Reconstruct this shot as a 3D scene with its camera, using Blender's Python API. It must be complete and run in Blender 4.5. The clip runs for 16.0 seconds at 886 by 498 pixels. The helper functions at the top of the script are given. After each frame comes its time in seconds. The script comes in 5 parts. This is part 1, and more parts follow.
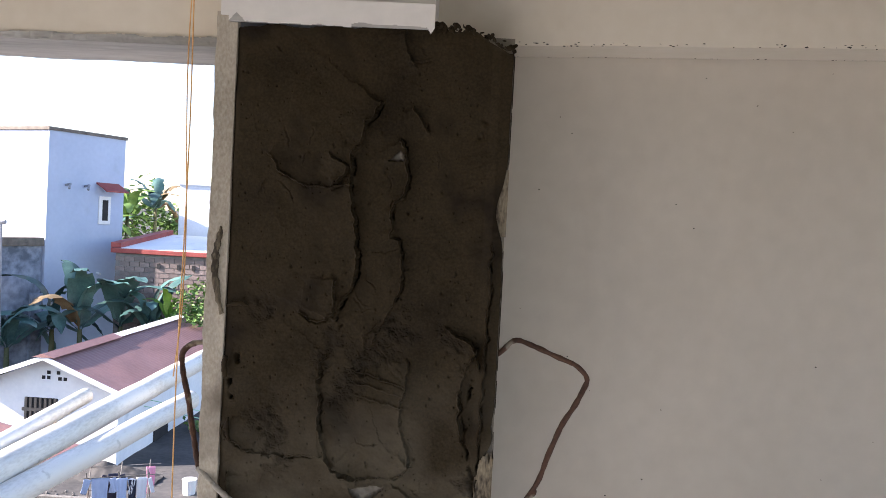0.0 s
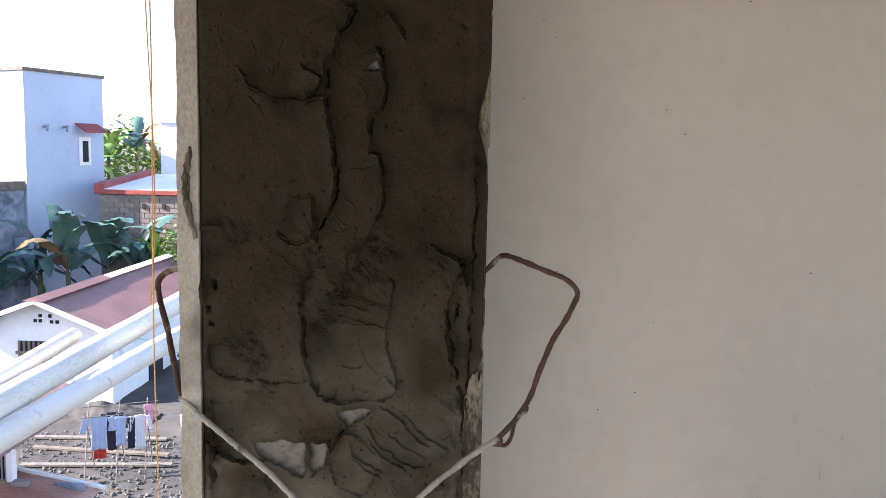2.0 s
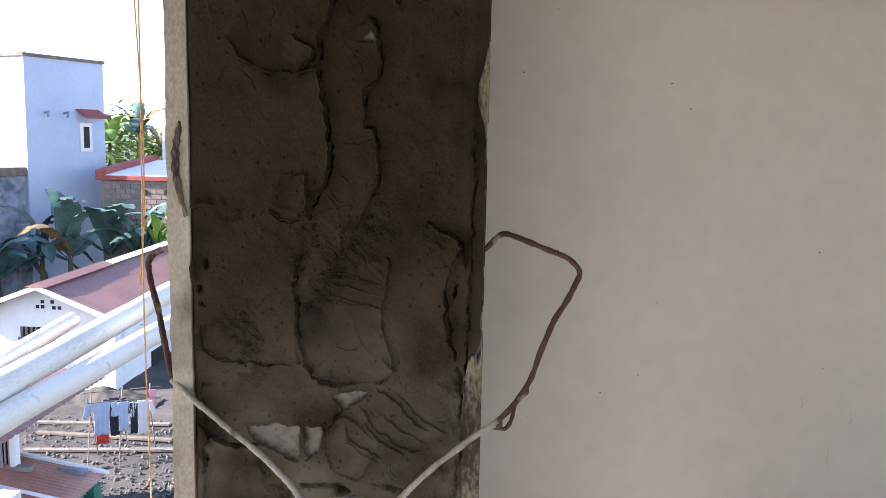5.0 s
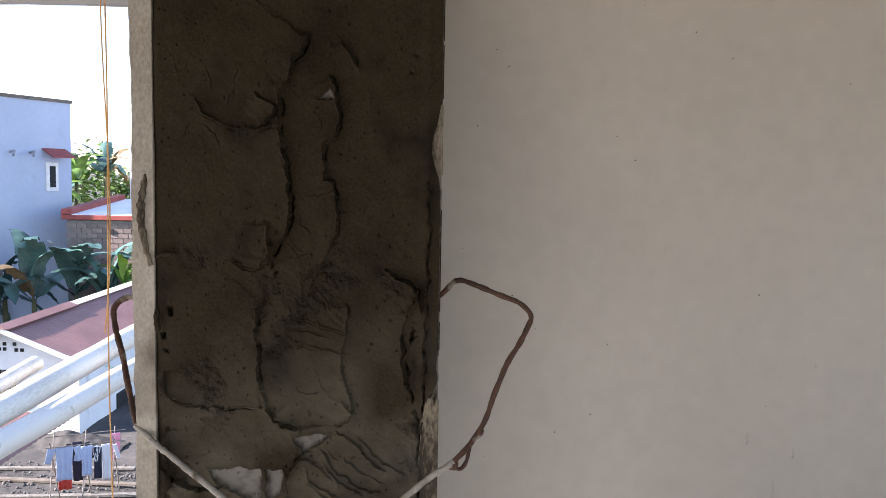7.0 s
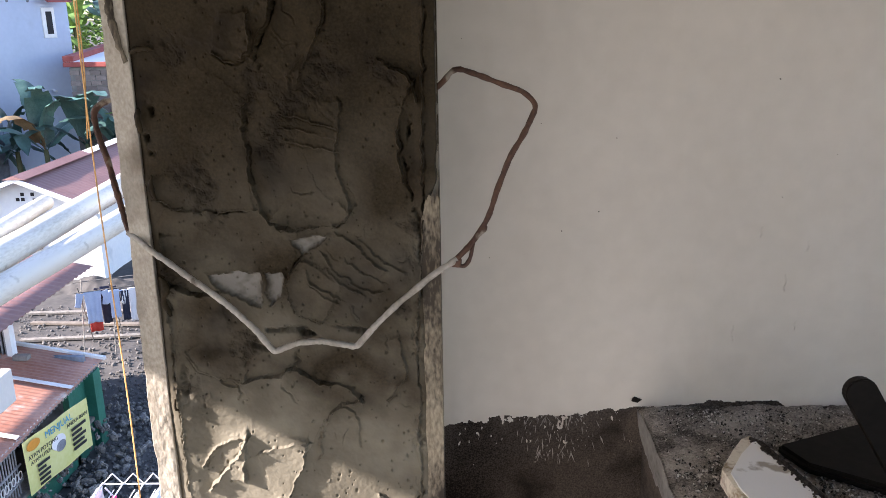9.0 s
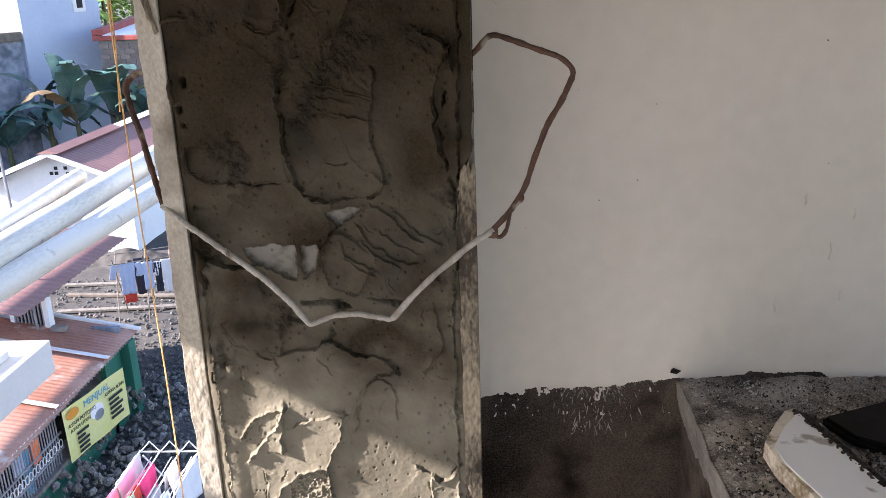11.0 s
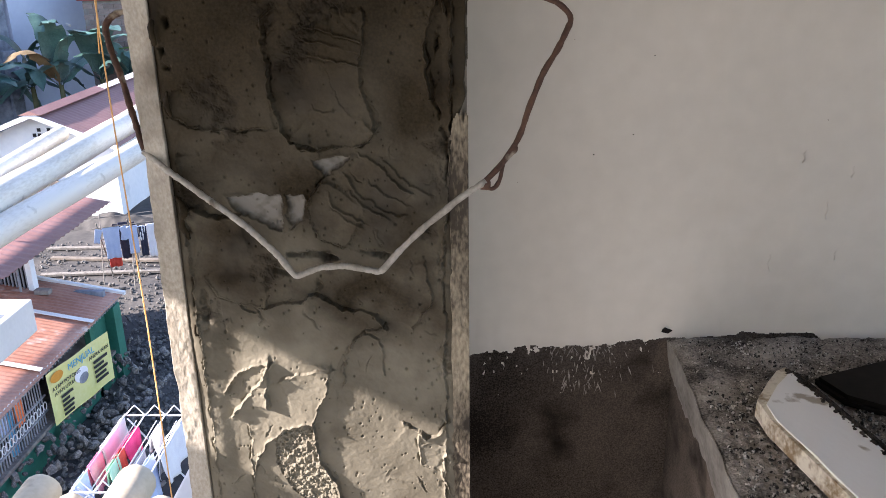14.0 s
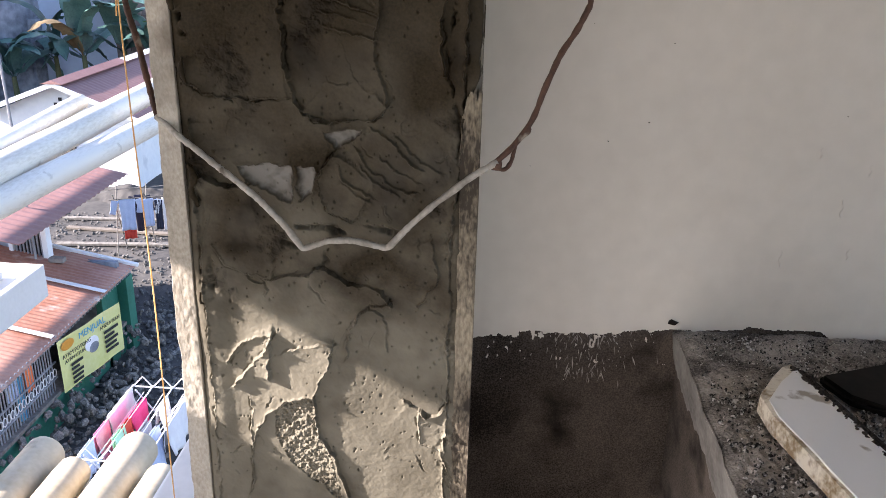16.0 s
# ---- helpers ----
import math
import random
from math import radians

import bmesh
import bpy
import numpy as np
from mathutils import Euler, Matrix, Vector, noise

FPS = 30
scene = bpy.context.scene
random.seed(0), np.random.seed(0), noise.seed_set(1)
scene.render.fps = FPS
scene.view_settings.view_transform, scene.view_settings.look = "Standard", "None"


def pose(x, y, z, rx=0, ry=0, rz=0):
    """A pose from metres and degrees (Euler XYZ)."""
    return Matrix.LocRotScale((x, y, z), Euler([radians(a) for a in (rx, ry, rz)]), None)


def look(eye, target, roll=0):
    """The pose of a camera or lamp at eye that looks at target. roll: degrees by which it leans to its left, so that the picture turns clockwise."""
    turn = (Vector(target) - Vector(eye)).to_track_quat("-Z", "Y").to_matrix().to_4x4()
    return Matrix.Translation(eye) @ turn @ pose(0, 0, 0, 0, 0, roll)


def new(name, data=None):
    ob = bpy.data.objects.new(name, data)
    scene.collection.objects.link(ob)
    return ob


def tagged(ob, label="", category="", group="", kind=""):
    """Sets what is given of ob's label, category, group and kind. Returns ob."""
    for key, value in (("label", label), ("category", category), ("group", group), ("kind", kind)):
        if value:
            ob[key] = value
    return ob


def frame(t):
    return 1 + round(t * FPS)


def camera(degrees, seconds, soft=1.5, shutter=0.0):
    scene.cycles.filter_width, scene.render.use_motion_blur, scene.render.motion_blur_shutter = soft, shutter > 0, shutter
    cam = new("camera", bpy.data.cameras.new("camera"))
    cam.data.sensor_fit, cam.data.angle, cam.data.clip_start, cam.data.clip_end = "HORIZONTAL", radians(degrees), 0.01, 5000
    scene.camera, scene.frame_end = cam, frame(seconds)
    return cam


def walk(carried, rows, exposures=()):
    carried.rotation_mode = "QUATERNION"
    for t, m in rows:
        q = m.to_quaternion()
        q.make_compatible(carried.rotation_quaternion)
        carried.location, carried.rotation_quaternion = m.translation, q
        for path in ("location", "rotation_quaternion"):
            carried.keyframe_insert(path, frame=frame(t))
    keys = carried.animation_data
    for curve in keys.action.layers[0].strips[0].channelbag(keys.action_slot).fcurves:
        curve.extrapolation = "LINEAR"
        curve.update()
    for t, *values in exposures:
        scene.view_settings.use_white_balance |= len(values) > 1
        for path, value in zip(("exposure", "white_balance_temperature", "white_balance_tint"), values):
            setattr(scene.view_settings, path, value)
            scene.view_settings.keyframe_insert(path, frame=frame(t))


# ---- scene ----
cam = camera(56.2, 16.0, soft=0.7)
PATH = [
    (0, (0.171, -1.117, 0.781), (0.075, 0.88, 0.718), 3.1),
    (0.5, (0.169, -1.099, 0.776), (0.106, 0.896, 0.649), 2.4),
    (1, (0.171, -1.096, 0.771), (0.143, 0.898, 0.611), 2.5),
    (1.5, (0.177, -1.086, 0.766), (0.161, 0.905, 0.572), 1.7),
    (2, (0.176, -1.072, 0.758), (0.116, 0.914, 0.529), 1.2),
    (2.5, (0.179, -1.07, 0.753), (0.104, 0.914, 0.508), 1.0),
    (3, (0.177, -1.054, 0.748), (0.127, 0.927, 0.475), 1.1),
    (3.2, (0.176, -1.052, 0.746), (0.118, 0.926, 0.454), 0.8),
    (5.3, (0.183, -1.04, 0.744), (0.114, 0.944, 0.499), 1.3),
    (5.5, (0.187, -1.045, 0.749), (0.098, 0.943, 0.552), 1.3),
    (6, (0.182, -1.053, 0.758), (0.121, 0.941, 0.612), 1.8),
    (6.5, (0.19, -1.055, 0.761), (0.204, 0.942, 0.663), 2.4),
    (7, (0.2, -1.086, 0.762), (0.205, 0.907, 0.591), 1.0),
    (7.5, (0.211, -1.111, 0.749), (0.216, 0.869, 0.465), 0.3),
    (8, (0.207, -1.086, 0.719), (0.122, 0.864, 0.284), -0.9),
    (8.5, (0.22, -1.06, 0.71), (0.204, 0.873, 0.197), -0.8),
    (9, (0.218, -1.038, 0.694), (0.192, 0.885, 0.143), -1.0),
    (9.5, (0.214, -1.027, 0.711), (0.174, 0.872, 0.085), -1.2),
    (9.7, (0.214, -1.025, 0.711), (0.161, 0.873, 0.081), -1.5),
    (11.8, (0.205, -1.018, 0.678), (0.104, 0.883, 0.064), -2.0),
    (12, (0.205, -1.016, 0.677), (0.119, 0.885, 0.062), -1.7),
    (12.5, (0.204, -1.015, 0.676), (0.128, 0.882, 0.049), -1.4),
    (13, (0.205, -1.013, 0.672), (0.138, 0.879, 0.027), -1.1),
    (13.5, (0.203, -1.01, 0.669), (0.128, 0.877, 0.009), -1.4),
    (14, (0.202, -1.003, 0.662), (0.137, 0.873, -0.028), -1.0),
    (14.5, (0.203, -1.002, 0.66), (0.118, 0.885, 0.001), 0.2),
    (15, (0.206, -1.001, 0.654), (0.116, 0.872, -0.042), 1.2),
    (15.5, (0.208, -1.005, 0.653), (0.113, 0.859, -0.065), 1.2),
    (16, (0.209, -1.002, 0.65), (0.113, 0.863, -0.068), 1.4),
]
EXPOSURES = [(0.0, 1.98, 6450, 22), (1.0, 2.18, 6450, 22), (3.0, 2.22, 6450, 22), (6.5, 2.12, 6450, 22), (7.5, 2.02, 6450, 22), (8.5, 2.1, 6450, 22), (9.7, 2.22, 6450, 22), (12.0, 2.12, 6450, 22), (16.0, 2.17, 6450, 22)]
walk(cam, [(t, look(eye, target, roll)) for t, eye, target, roll in PATH], EXPOSURES)

# ---- light ----
SUN = Vector((1.0, 0.25, -0.565)).normalized()
world = bpy.data.worlds.new("sky")
scene.world = world
world.use_nodes = True
wn = world.node_tree.nodes
sky = wn.new("ShaderNodeTexSky")
sky.sky_type, sky.sun_disc = "NISHITA", False
sky.sun_elevation = math.asin(-SUN.z)
sky.sun_rotation = math.atan2(-SUN.x, -SUN.y)
sky.air_density, sky.dust_density = 1.0, 0.6
wn["Background"].inputs["Strength"].default_value = 0.11
world.node_tree.links.new(sky.outputs[0], wn["Background"].inputs["Color"])
sun = new("sun", bpy.data.lights.new("sun", "SUN"))
sun.data.energy, sun.data.angle, sun.data.color = 5.0, radians(0.4), (1.0, 0.95, 0.86)
sun.matrix_world = look((-20, -6, 9), Vector((-20, -6, 9)) + SUN)


# ---- materials ----
def surface(name, a, b, scale=6.0, fine=60.0, rough=0.8, bump=0.2, dist=0.004, metal=0.0, contrast=(0.35, 0.65), stretch=(1, 1, 1), vary=0.0, spots=None, gloss=0.5):
    """Two colours mixed by broad stains and fine grain, with a fine relief."""
    m = bpy.data.materials.new(name)
    m.use_nodes = True
    n, l = m.node_tree.nodes, m.node_tree.links
    p = n["Principled BSDF"]
    co = n.new("ShaderNodeTexCoord")
    mp = n.new("ShaderNodeMapping")
    mp.inputs["Scale"].default_value = stretch
    l.new(co.outputs["Object"], mp.inputs[0])
    big, small = n.new("ShaderNodeTexNoise"), n.new("ShaderNodeTexNoise")
    big.inputs["Scale"].default_value, big.inputs["Detail"].default_value = scale, 5
    small.inputs["Scale"].default_value, small.inputs["Detail"].default_value = fine, 4
    l.new(mp.outputs[0], big.inputs["Vector"])
    l.new(mp.outputs[0], small.inputs["Vector"])
    mixv = n.new("ShaderNodeMath")
    mixv.operation = "MULTIPLY_ADD"
    mixv.inputs[1].default_value = 0.35
    l.new(small.outputs["Fac"], mixv.inputs[0])
    sc = n.new("ShaderNodeMath")
    sc.operation = "MULTIPLY"
    sc.inputs[1].default_value = 0.65
    l.new(big.outputs["Fac"], sc.inputs[0])
    l.new(sc.outputs[0], mixv.inputs[2])
    ramp = n.new("ShaderNodeValToRGB")
    ramp.color_ramp.elements[0].position, ramp.color_ramp.elements[1].position = contrast
    ramp.color_ramp.elements[0].color, ramp.color_ramp.elements[1].color = (*a, 1), (*b, 1)
    l.new(mixv.outputs[0], ramp.inputs[0])
    colour = ramp.outputs[0]
    if spots:
        sp = n.new("ShaderNodeTexNoise")
        sp.inputs["Scale"].default_value, sp.inputs["Detail"].default_value = spots[0], 6
        l.new(co.outputs["Object"], sp.inputs["Vector"])
        sr = n.new("ShaderNodeValToRGB")
        sr.color_ramp.elements[0].position, sr.color_ramp.elements[1].position = spots[1], spots[1] + spots[2]
        l.new(sp.outputs["Fac"], sr.inputs[0])
        mx = n.new("ShaderNodeMix")
        mx.data_type = "RGBA"
        mx.inputs["B"].default_value = (*spots[3], 1)
        l.new(sr.outputs[0], mx.inputs["Factor"])
        l.new(colour, mx.inputs["A"])
        colour = mx.outputs["Result"]
    if vary:
        info, hsv = n.new("ShaderNodeObjectInfo"), n.new("ShaderNodeHueSaturation")
        ma = n.new("ShaderNodeMapRange")
        ma.inputs["To Min"].default_value, ma.inputs["To Max"].default_value = 1 - vary, 1 + vary
        l.new(info.outputs["Random"], ma.inputs["Value"])
        l.new(ma.outputs[0], hsv.inputs["Value"])
        l.new(colour, hsv.inputs["Color"])
        colour = hsv.outputs[0]
    l.new(colour, p.inputs["Base Color"])
    p.inputs["Specular IOR Level"].default_value = gloss
    p.inputs["Roughness"].default_value, p.inputs["Metallic"].default_value = rough, metal
    if bump:
        bp = n.new("ShaderNodeBump")
        bp.inputs["Strength"].default_value, bp.inputs["Distance"].default_value = bump, dist
        l.new(mixv.outputs[0], bp.inputs["Height"])
        l.new(bp.outputs[0], p.inputs["Normal"])
    return m


def plaster_material():
    """Fresh cement mortar: damp brown-grey smears, bare sandy places and old whitewash where it is missing."""
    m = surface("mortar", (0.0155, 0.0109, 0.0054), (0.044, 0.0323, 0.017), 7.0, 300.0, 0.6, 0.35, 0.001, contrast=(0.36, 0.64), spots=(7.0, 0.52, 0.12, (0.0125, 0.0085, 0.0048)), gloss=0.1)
    n, l = m.node_tree.nodes, m.node_tree.links
    p = n["Principled BSDF"]
    source = p.inputs["Base Color"].links[0].from_socket
    # first mask: drier mortar plus the brighter light low down, put into the colour
    for mask, colour in (("dry_lit", (0.175, 0.158, 0.12)), ("sandy", (0.016, 0.0115, 0.0068)), ("bare", (0.205, 0.193, 0.17))):
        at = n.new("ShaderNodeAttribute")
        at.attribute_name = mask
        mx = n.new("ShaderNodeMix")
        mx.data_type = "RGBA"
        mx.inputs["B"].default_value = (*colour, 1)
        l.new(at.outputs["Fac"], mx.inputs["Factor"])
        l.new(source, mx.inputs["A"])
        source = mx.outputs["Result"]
    l.new(source, p.inputs["Base Color"])
    return m


M_MORTAR = plaster_material()
M_BAND = surface("old_render", (0.24, 0.205, 0.155), (0.5, 0.46, 0.39), 5, 300, 0.85, 0.9, 0.002, contrast=(0.34, 0.62), stretch=(1, 1, 0.6), spots=(4.0, 0.56, 0.12, (0.1, 0.074, 0.05)))
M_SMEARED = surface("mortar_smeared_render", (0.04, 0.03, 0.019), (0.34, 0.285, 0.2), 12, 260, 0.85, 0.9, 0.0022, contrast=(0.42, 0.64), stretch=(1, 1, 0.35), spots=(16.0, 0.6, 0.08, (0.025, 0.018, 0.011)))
M_CORE = surface("cement", (0.16, 0.14, 0.11), (0.3, 0.27, 0.22), 8, 90, 0.9, 0.4, 0.003)
M_PAINT = surface("wall_paint", (0.488, 0.444, 0.38), (0.585, 0.534, 0.462), 2.2, 35, 0.55, 0.15, 0.002, contrast=(0.3, 0.7))
M_BEAMPAINT = surface("beam_paint", (0.66, 0.6, 0.5), (0.76, 0.71, 0.62), 3, 40, 0.6, 0.15, 0.003, contrast=(0.3, 0.7))
M_WHITE = surface("white_paint", (0.72, 0.71, 0.69), (0.82, 0.81, 0.79), 4, 60, 0.6, 0.15, 0.002)
M_SOFFIT = surface("formed_concrete", (0.3, 0.3, 0.29), (0.52, 0.51, 0.49), 6, 70, 0.9, 0.5, 0.003, stretch=(0.25, 2, 2))
M_DARKWALL = surface("sooty_cement", (0.0125, 0.0092, 0.0072), (0.125, 0.102, 0.084), 3.0, 420, 0.95, 0.5, 0.0015, contrast=(0.4, 0.64), gloss=0.15, spots=(7.0, 0.53, 0.12, (0.009, 0.0064, 0.0048)))
M_LEDGE = surface("rough_cement", (0.06, 0.052, 0.045), (0.44, 0.4, 0.355), 12, 330, 0.95, 1.0, 0.006, contrast=(0.42, 0.6))
M_LIP = surface("worn_edge", (0.1, 0.09, 0.08), (0.24, 0.225, 0.2), 12, 120, 0.9, 0.5, 0.003)
M_GRIT = surface("grit", (0.02, 0.018, 0.016), (0.62, 0.59, 0.54), 150, 300, 0.95, 0.3, 0.002, contrast=(0.47, 0.6))
M_RUST = surface("rusty_iron", (0.04, 0.019, 0.012), (0.11, 0.052, 0.03), 30, 220, 0.8, 0.5, 0.0006, contrast=(0.35, 0.65), spots=(26.0, 0.6, 0.06, (0.26, 0.22, 0.17)))
M_IRON = surface("cement_smeared_iron", (0.22, 0.2, 0.17), (0.42, 0.39, 0.34), 30, 220, 0.85, 0.4, 0.0006, spots=(30.0, 0.6, 0.08, (0.12, 0.1, 0.078)))
M_PLANK = surface("whitewashed_wood", (0.58, 0.46, 0.29), (0.86, 0.84, 0.8), 9, 120, 0.75, 0.5, 0.002, contrast=(0.34, 0.42), stretch=(0.6, 1.3, 1), spots=(17.0, 0.66, 0.05, (0.4, 0.35, 0.28)))
M_FLOOR = surface("floor_cement", (0.38, 0.38, 0.37), (0.52, 0.52, 0.5), 3, 60, 0.9, 0.3, 0.003)
M_SCRAPE = surface("paint_scratch", (0.1, 0.09, 0.08), (0.42, 0.39, 0.35), 40, 300, 0.9, 0.3, 0.001)
M_PLANKEND = surface("raw_wood", (0.28, 0.2, 0.115), (0.76, 0.7, 0.58), 26, 160, 0.8, 0.6, 0.003, contrast=(0.4, 0.56))
M_BLACK = surface("dark_wood", (0.005, 0.004, 0.003), (0.016, 0.0125, 0.01), 8, 90, 0.6, 0.3, 0.002, gloss=0.1)
M_STRING = surface("orange_twine", (0.62, 0.3, 0.08), (0.85, 0.55, 0.25), 40, 300, 0.7, 0.2, 0.0005)
M_PIPE = surface("weathered_white_pipe", (0.56, 0.51, 0.42), (0.8, 0.76, 0.68), 4, 60, 0.5, 0.2, 0.002, contrast=(0.34, 0.56), stretch=(2, 0.5, 2), spots=(14.0, 0.64, 0.12, (0.4, 0.36, 0.29)))
M_CREAM = surface("cream_concrete", (0.47, 0.39, 0.27), (0.66, 0.58, 0.45), 6, 60, 0.7, 0.25, 0.003, spots=(10.0, 0.66, 0.05, (0.4, 0.34, 0.26)))
M_BLUE = surface("pale_blue_render", (0.4, 0.46, 0.58), (0.5, 0.56, 0.68), 0.5, 6, 0.85, 0.2, 0.02, contrast=(0.3, 0.7), spots=(0.7, 0.6, 0.2, (0.36, 0.4, 0.48)))
M_STAINED = surface("stained_grey_render", (0.1, 0.12, 0.15), (0.42, 0.46, 0.54), 0.45, 4, 0.9, 0.2, 0.02, contrast=(0.4, 0.62))
M_HOUSE = surface("house_white", (0.7, 0.72, 0.75), (0.82, 0.83, 0.84), 0.8, 9, 0.85, 0.2, 0.01, spots=(1.2, 0.62, 0.12, (0.5, 0.52, 0.56)))
M_ROOF = surface("brown_roof_sheet", (0.2, 0.1, 0.09), (0.3, 0.165, 0.152), 0.8, 14, 0.6, 0.1, 0.01, contrast=(0.3, 0.7))
M_RUSTROOF = surface("rusty_roof_sheet", (0.27, 0.11, 0.07), (0.43, 0.235, 0.175), 1.1, 16, 0.5, 0.15, 0.01, contrast=(0.35, 0.65), spots=(0.9, 0.6, 0.06, (0.6, 0.54, 0.5)))
M_RED = surface("red_trim", (0.22, 0.035, 0.03), (0.36, 0.075, 0.06), 2, 20, 0.6, 0.1, 0.01)
M_BRICK = surface("old_brick", (0.16, 0.125, 0.11), (0.27, 0.21, 0.19), 4, 30, 0.9, 0.3, 0.01, vary=0.2)
M_JOINT = surface("brick_joint", (0.16, 0.145, 0.135), (0.26, 0.24, 0.22), 4, 30, 0.95, 0.3, 0.01)
M_DIRT = surface("dirt_road", (0.03, 0.03, 0.031), (0.085, 0.079, 0.073), 0.5, 6, 0.95, 0.6, 0.05, contrast=(0.35, 0.65))
M_STONE = surface("rubble_stone", (0.06, 0.059, 0.058), (0.26, 0.245, 0.225), 2.5, 20, 0.95, 0.4, 0.02, vary=0.4)
M_GREEN = surface("green_paint", (0.01, 0.11, 0.075), (0.02, 0.17, 0.12), 2, 20, 0.6, 0.1, 0.005)
# banana leaf twice: shade put into the blue-green, sunlight into the bright copy
M_BANANASHADE = surface("shaded_banana_leaf", (0.03, 0.09, 0.085), (0.1, 0.2, 0.17), 1.5, 14, 0.4, 0.2, 0.01, vary=0.4)
M_BANANALIT = surface("lit_young_banana_leaf", (0.1, 0.25, 0.03), (0.22, 0.4, 0.06), 2, 14, 0.45, 0.2, 0.01)
M_STEM = surface("banana_stem", (0.06, 0.08, 0.03), (0.14, 0.13, 0.06), 3, 20, 0.7, 0.3, 0.01)
M_LEAF = surface("bush_leaf", (0.06, 0.13, 0.025), (0.16, 0.27, 0.06), 3, 20, 0.5, 0.2, 0.01)
M_DRYLEAF = surface("dry_leaf", (0.13, 0.09, 0.04), (0.24, 0.17, 0.09), 3, 20, 0.8, 0.2, 0.01)
M_STEEL = surface("painted_steel", (0.6, 0.6, 0.6), (0.75, 0.75, 0.74), 6, 60, 0.45, 0.05, 0.001)
M_GREYSTEEL = surface("grey_steel", (0.17, 0.18, 0.2), (0.3, 0.31, 0.33), 4, 40, 0.5, 0.1, 0.002)
M_DARK = surface("dark_interior", (0.012, 0.012, 0.013), (0.03, 0.028, 0.028), 2, 20, 0.9, 0)
M_TIMBER = surface("grey_timber", (0.1, 0.085, 0.07), (0.2, 0.17, 0.14), 4, 40, 0.85, 0.3, 0.003)
M_YELLOW = surface("yellow_banner", (0.62, 0.6, 0.2), (0.72, 0.7, 0.34), 1.2, 14, 0.5, 0.05, 0.002)
M_BLUECLOTH = surface("light_blue_cloth", (0.38, 0.47, 0.68), (0.55, 0.62, 0.8), 5, 60, 0.9, 0.2, 0.004)
M_WHITECLOTH = surface("white_cloth", (0.68, 0.66, 0.7), (0.8, 0.79, 0.8), 5, 60, 0.9, 0.2, 0.004)
M_PINKCLOTH = surface("pink_cloth", (0.65, 0.2, 0.32), (0.8, 0.38, 0.48), 5, 60, 0.9, 0.2, 0.004)
M_MAGENTA = surface("magenta_cloth", (0.55, 0.02, 0.12), (0.7, 0.06, 0.22), 5, 60, 0.9, 0.2, 0.004)
M_NAVY = surface("navy_cloth", (0.012, 0.014, 0.03), (0.03, 0.035, 0.06), 5, 60, 0.9, 0.2, 0.004)
M_REDCLOTH = surface("red_cloth", (0.5, 0.03, 0.02), (0.62, 0.08, 0.05), 5, 60, 0.9, 0.2, 0.004)
M_MINT = surface("mint_cloth", (0.3, 0.6, 0.4), (0.45, 0.72, 0.52), 5, 60, 0.9, 0.2, 0.004)
M_GREYCLOTH = surface("grey_cloth", (0.16, 0.17, 0.2), (0.3, 0.31, 0.35), 5, 60, 0.9, 0.2, 0.004)
M_INK = surface("black_print", (0.015, 0.015, 0.02), (0.03, 0.03, 0.035), 4, 30, 0.5, 0)
M_INKBLUE = surface("blue_print", (0.05, 0.3, 0.5), (0.08, 0.38, 0.58), 4, 30, 0.5, 0)
M_INKORANGE = surface("orange_print", (0.55, 0.22, 0.02), (0.65, 0.3, 0.05), 4, 30, 0.5, 0)
M_ORANGEBOX = surface("orange_plastic", (0.6, 0.12, 0.03), (0.7, 0.18, 0.05), 4, 30, 0.5, 0)


# ---- building helpers ----
def finish(ob, material):
    ob.data.materials.append(material)
    return ob


def part(name, bm, material, parent=None, label="", smooth=False):
    me = bpy.data.meshes.new(name)
    bmesh.ops.recalc_face_normals(bm, faces=bm.faces)
    bm.to_mesh(me)
    bm.free()
    if smooth:
        for f in me.polygons:
            f.use_smooth = True
    ob = finish(new(name, me), material)
    ob.parent = parent
    if label:
        ob["label"] = label
    return ob


def empty(name, at=(0, 0, 0), rz=0.0):
    ob = new(name)
    ob.matrix_world = pose(*at, 0, 0, rz)
    return ob


def box(lo, hi, bevel=0.0, bm=None, m=None):
    bm = bm or bmesh.new()
    lo, hi = Vector(lo), Vector(hi)
    made = bmesh.ops.create_cube(bm, size=1.0, matrix=(m or Matrix()) @ Matrix.LocRotScale((lo + hi) / 2, None, hi - lo))
    if bevel:
        edges = list({e for v in made["verts"] for e in v.link_edges})
        bmesh.ops.bevel(bm, geom=edges, offset=bevel, segments=2, affect="EDGES", profile=0.6)
    return bm


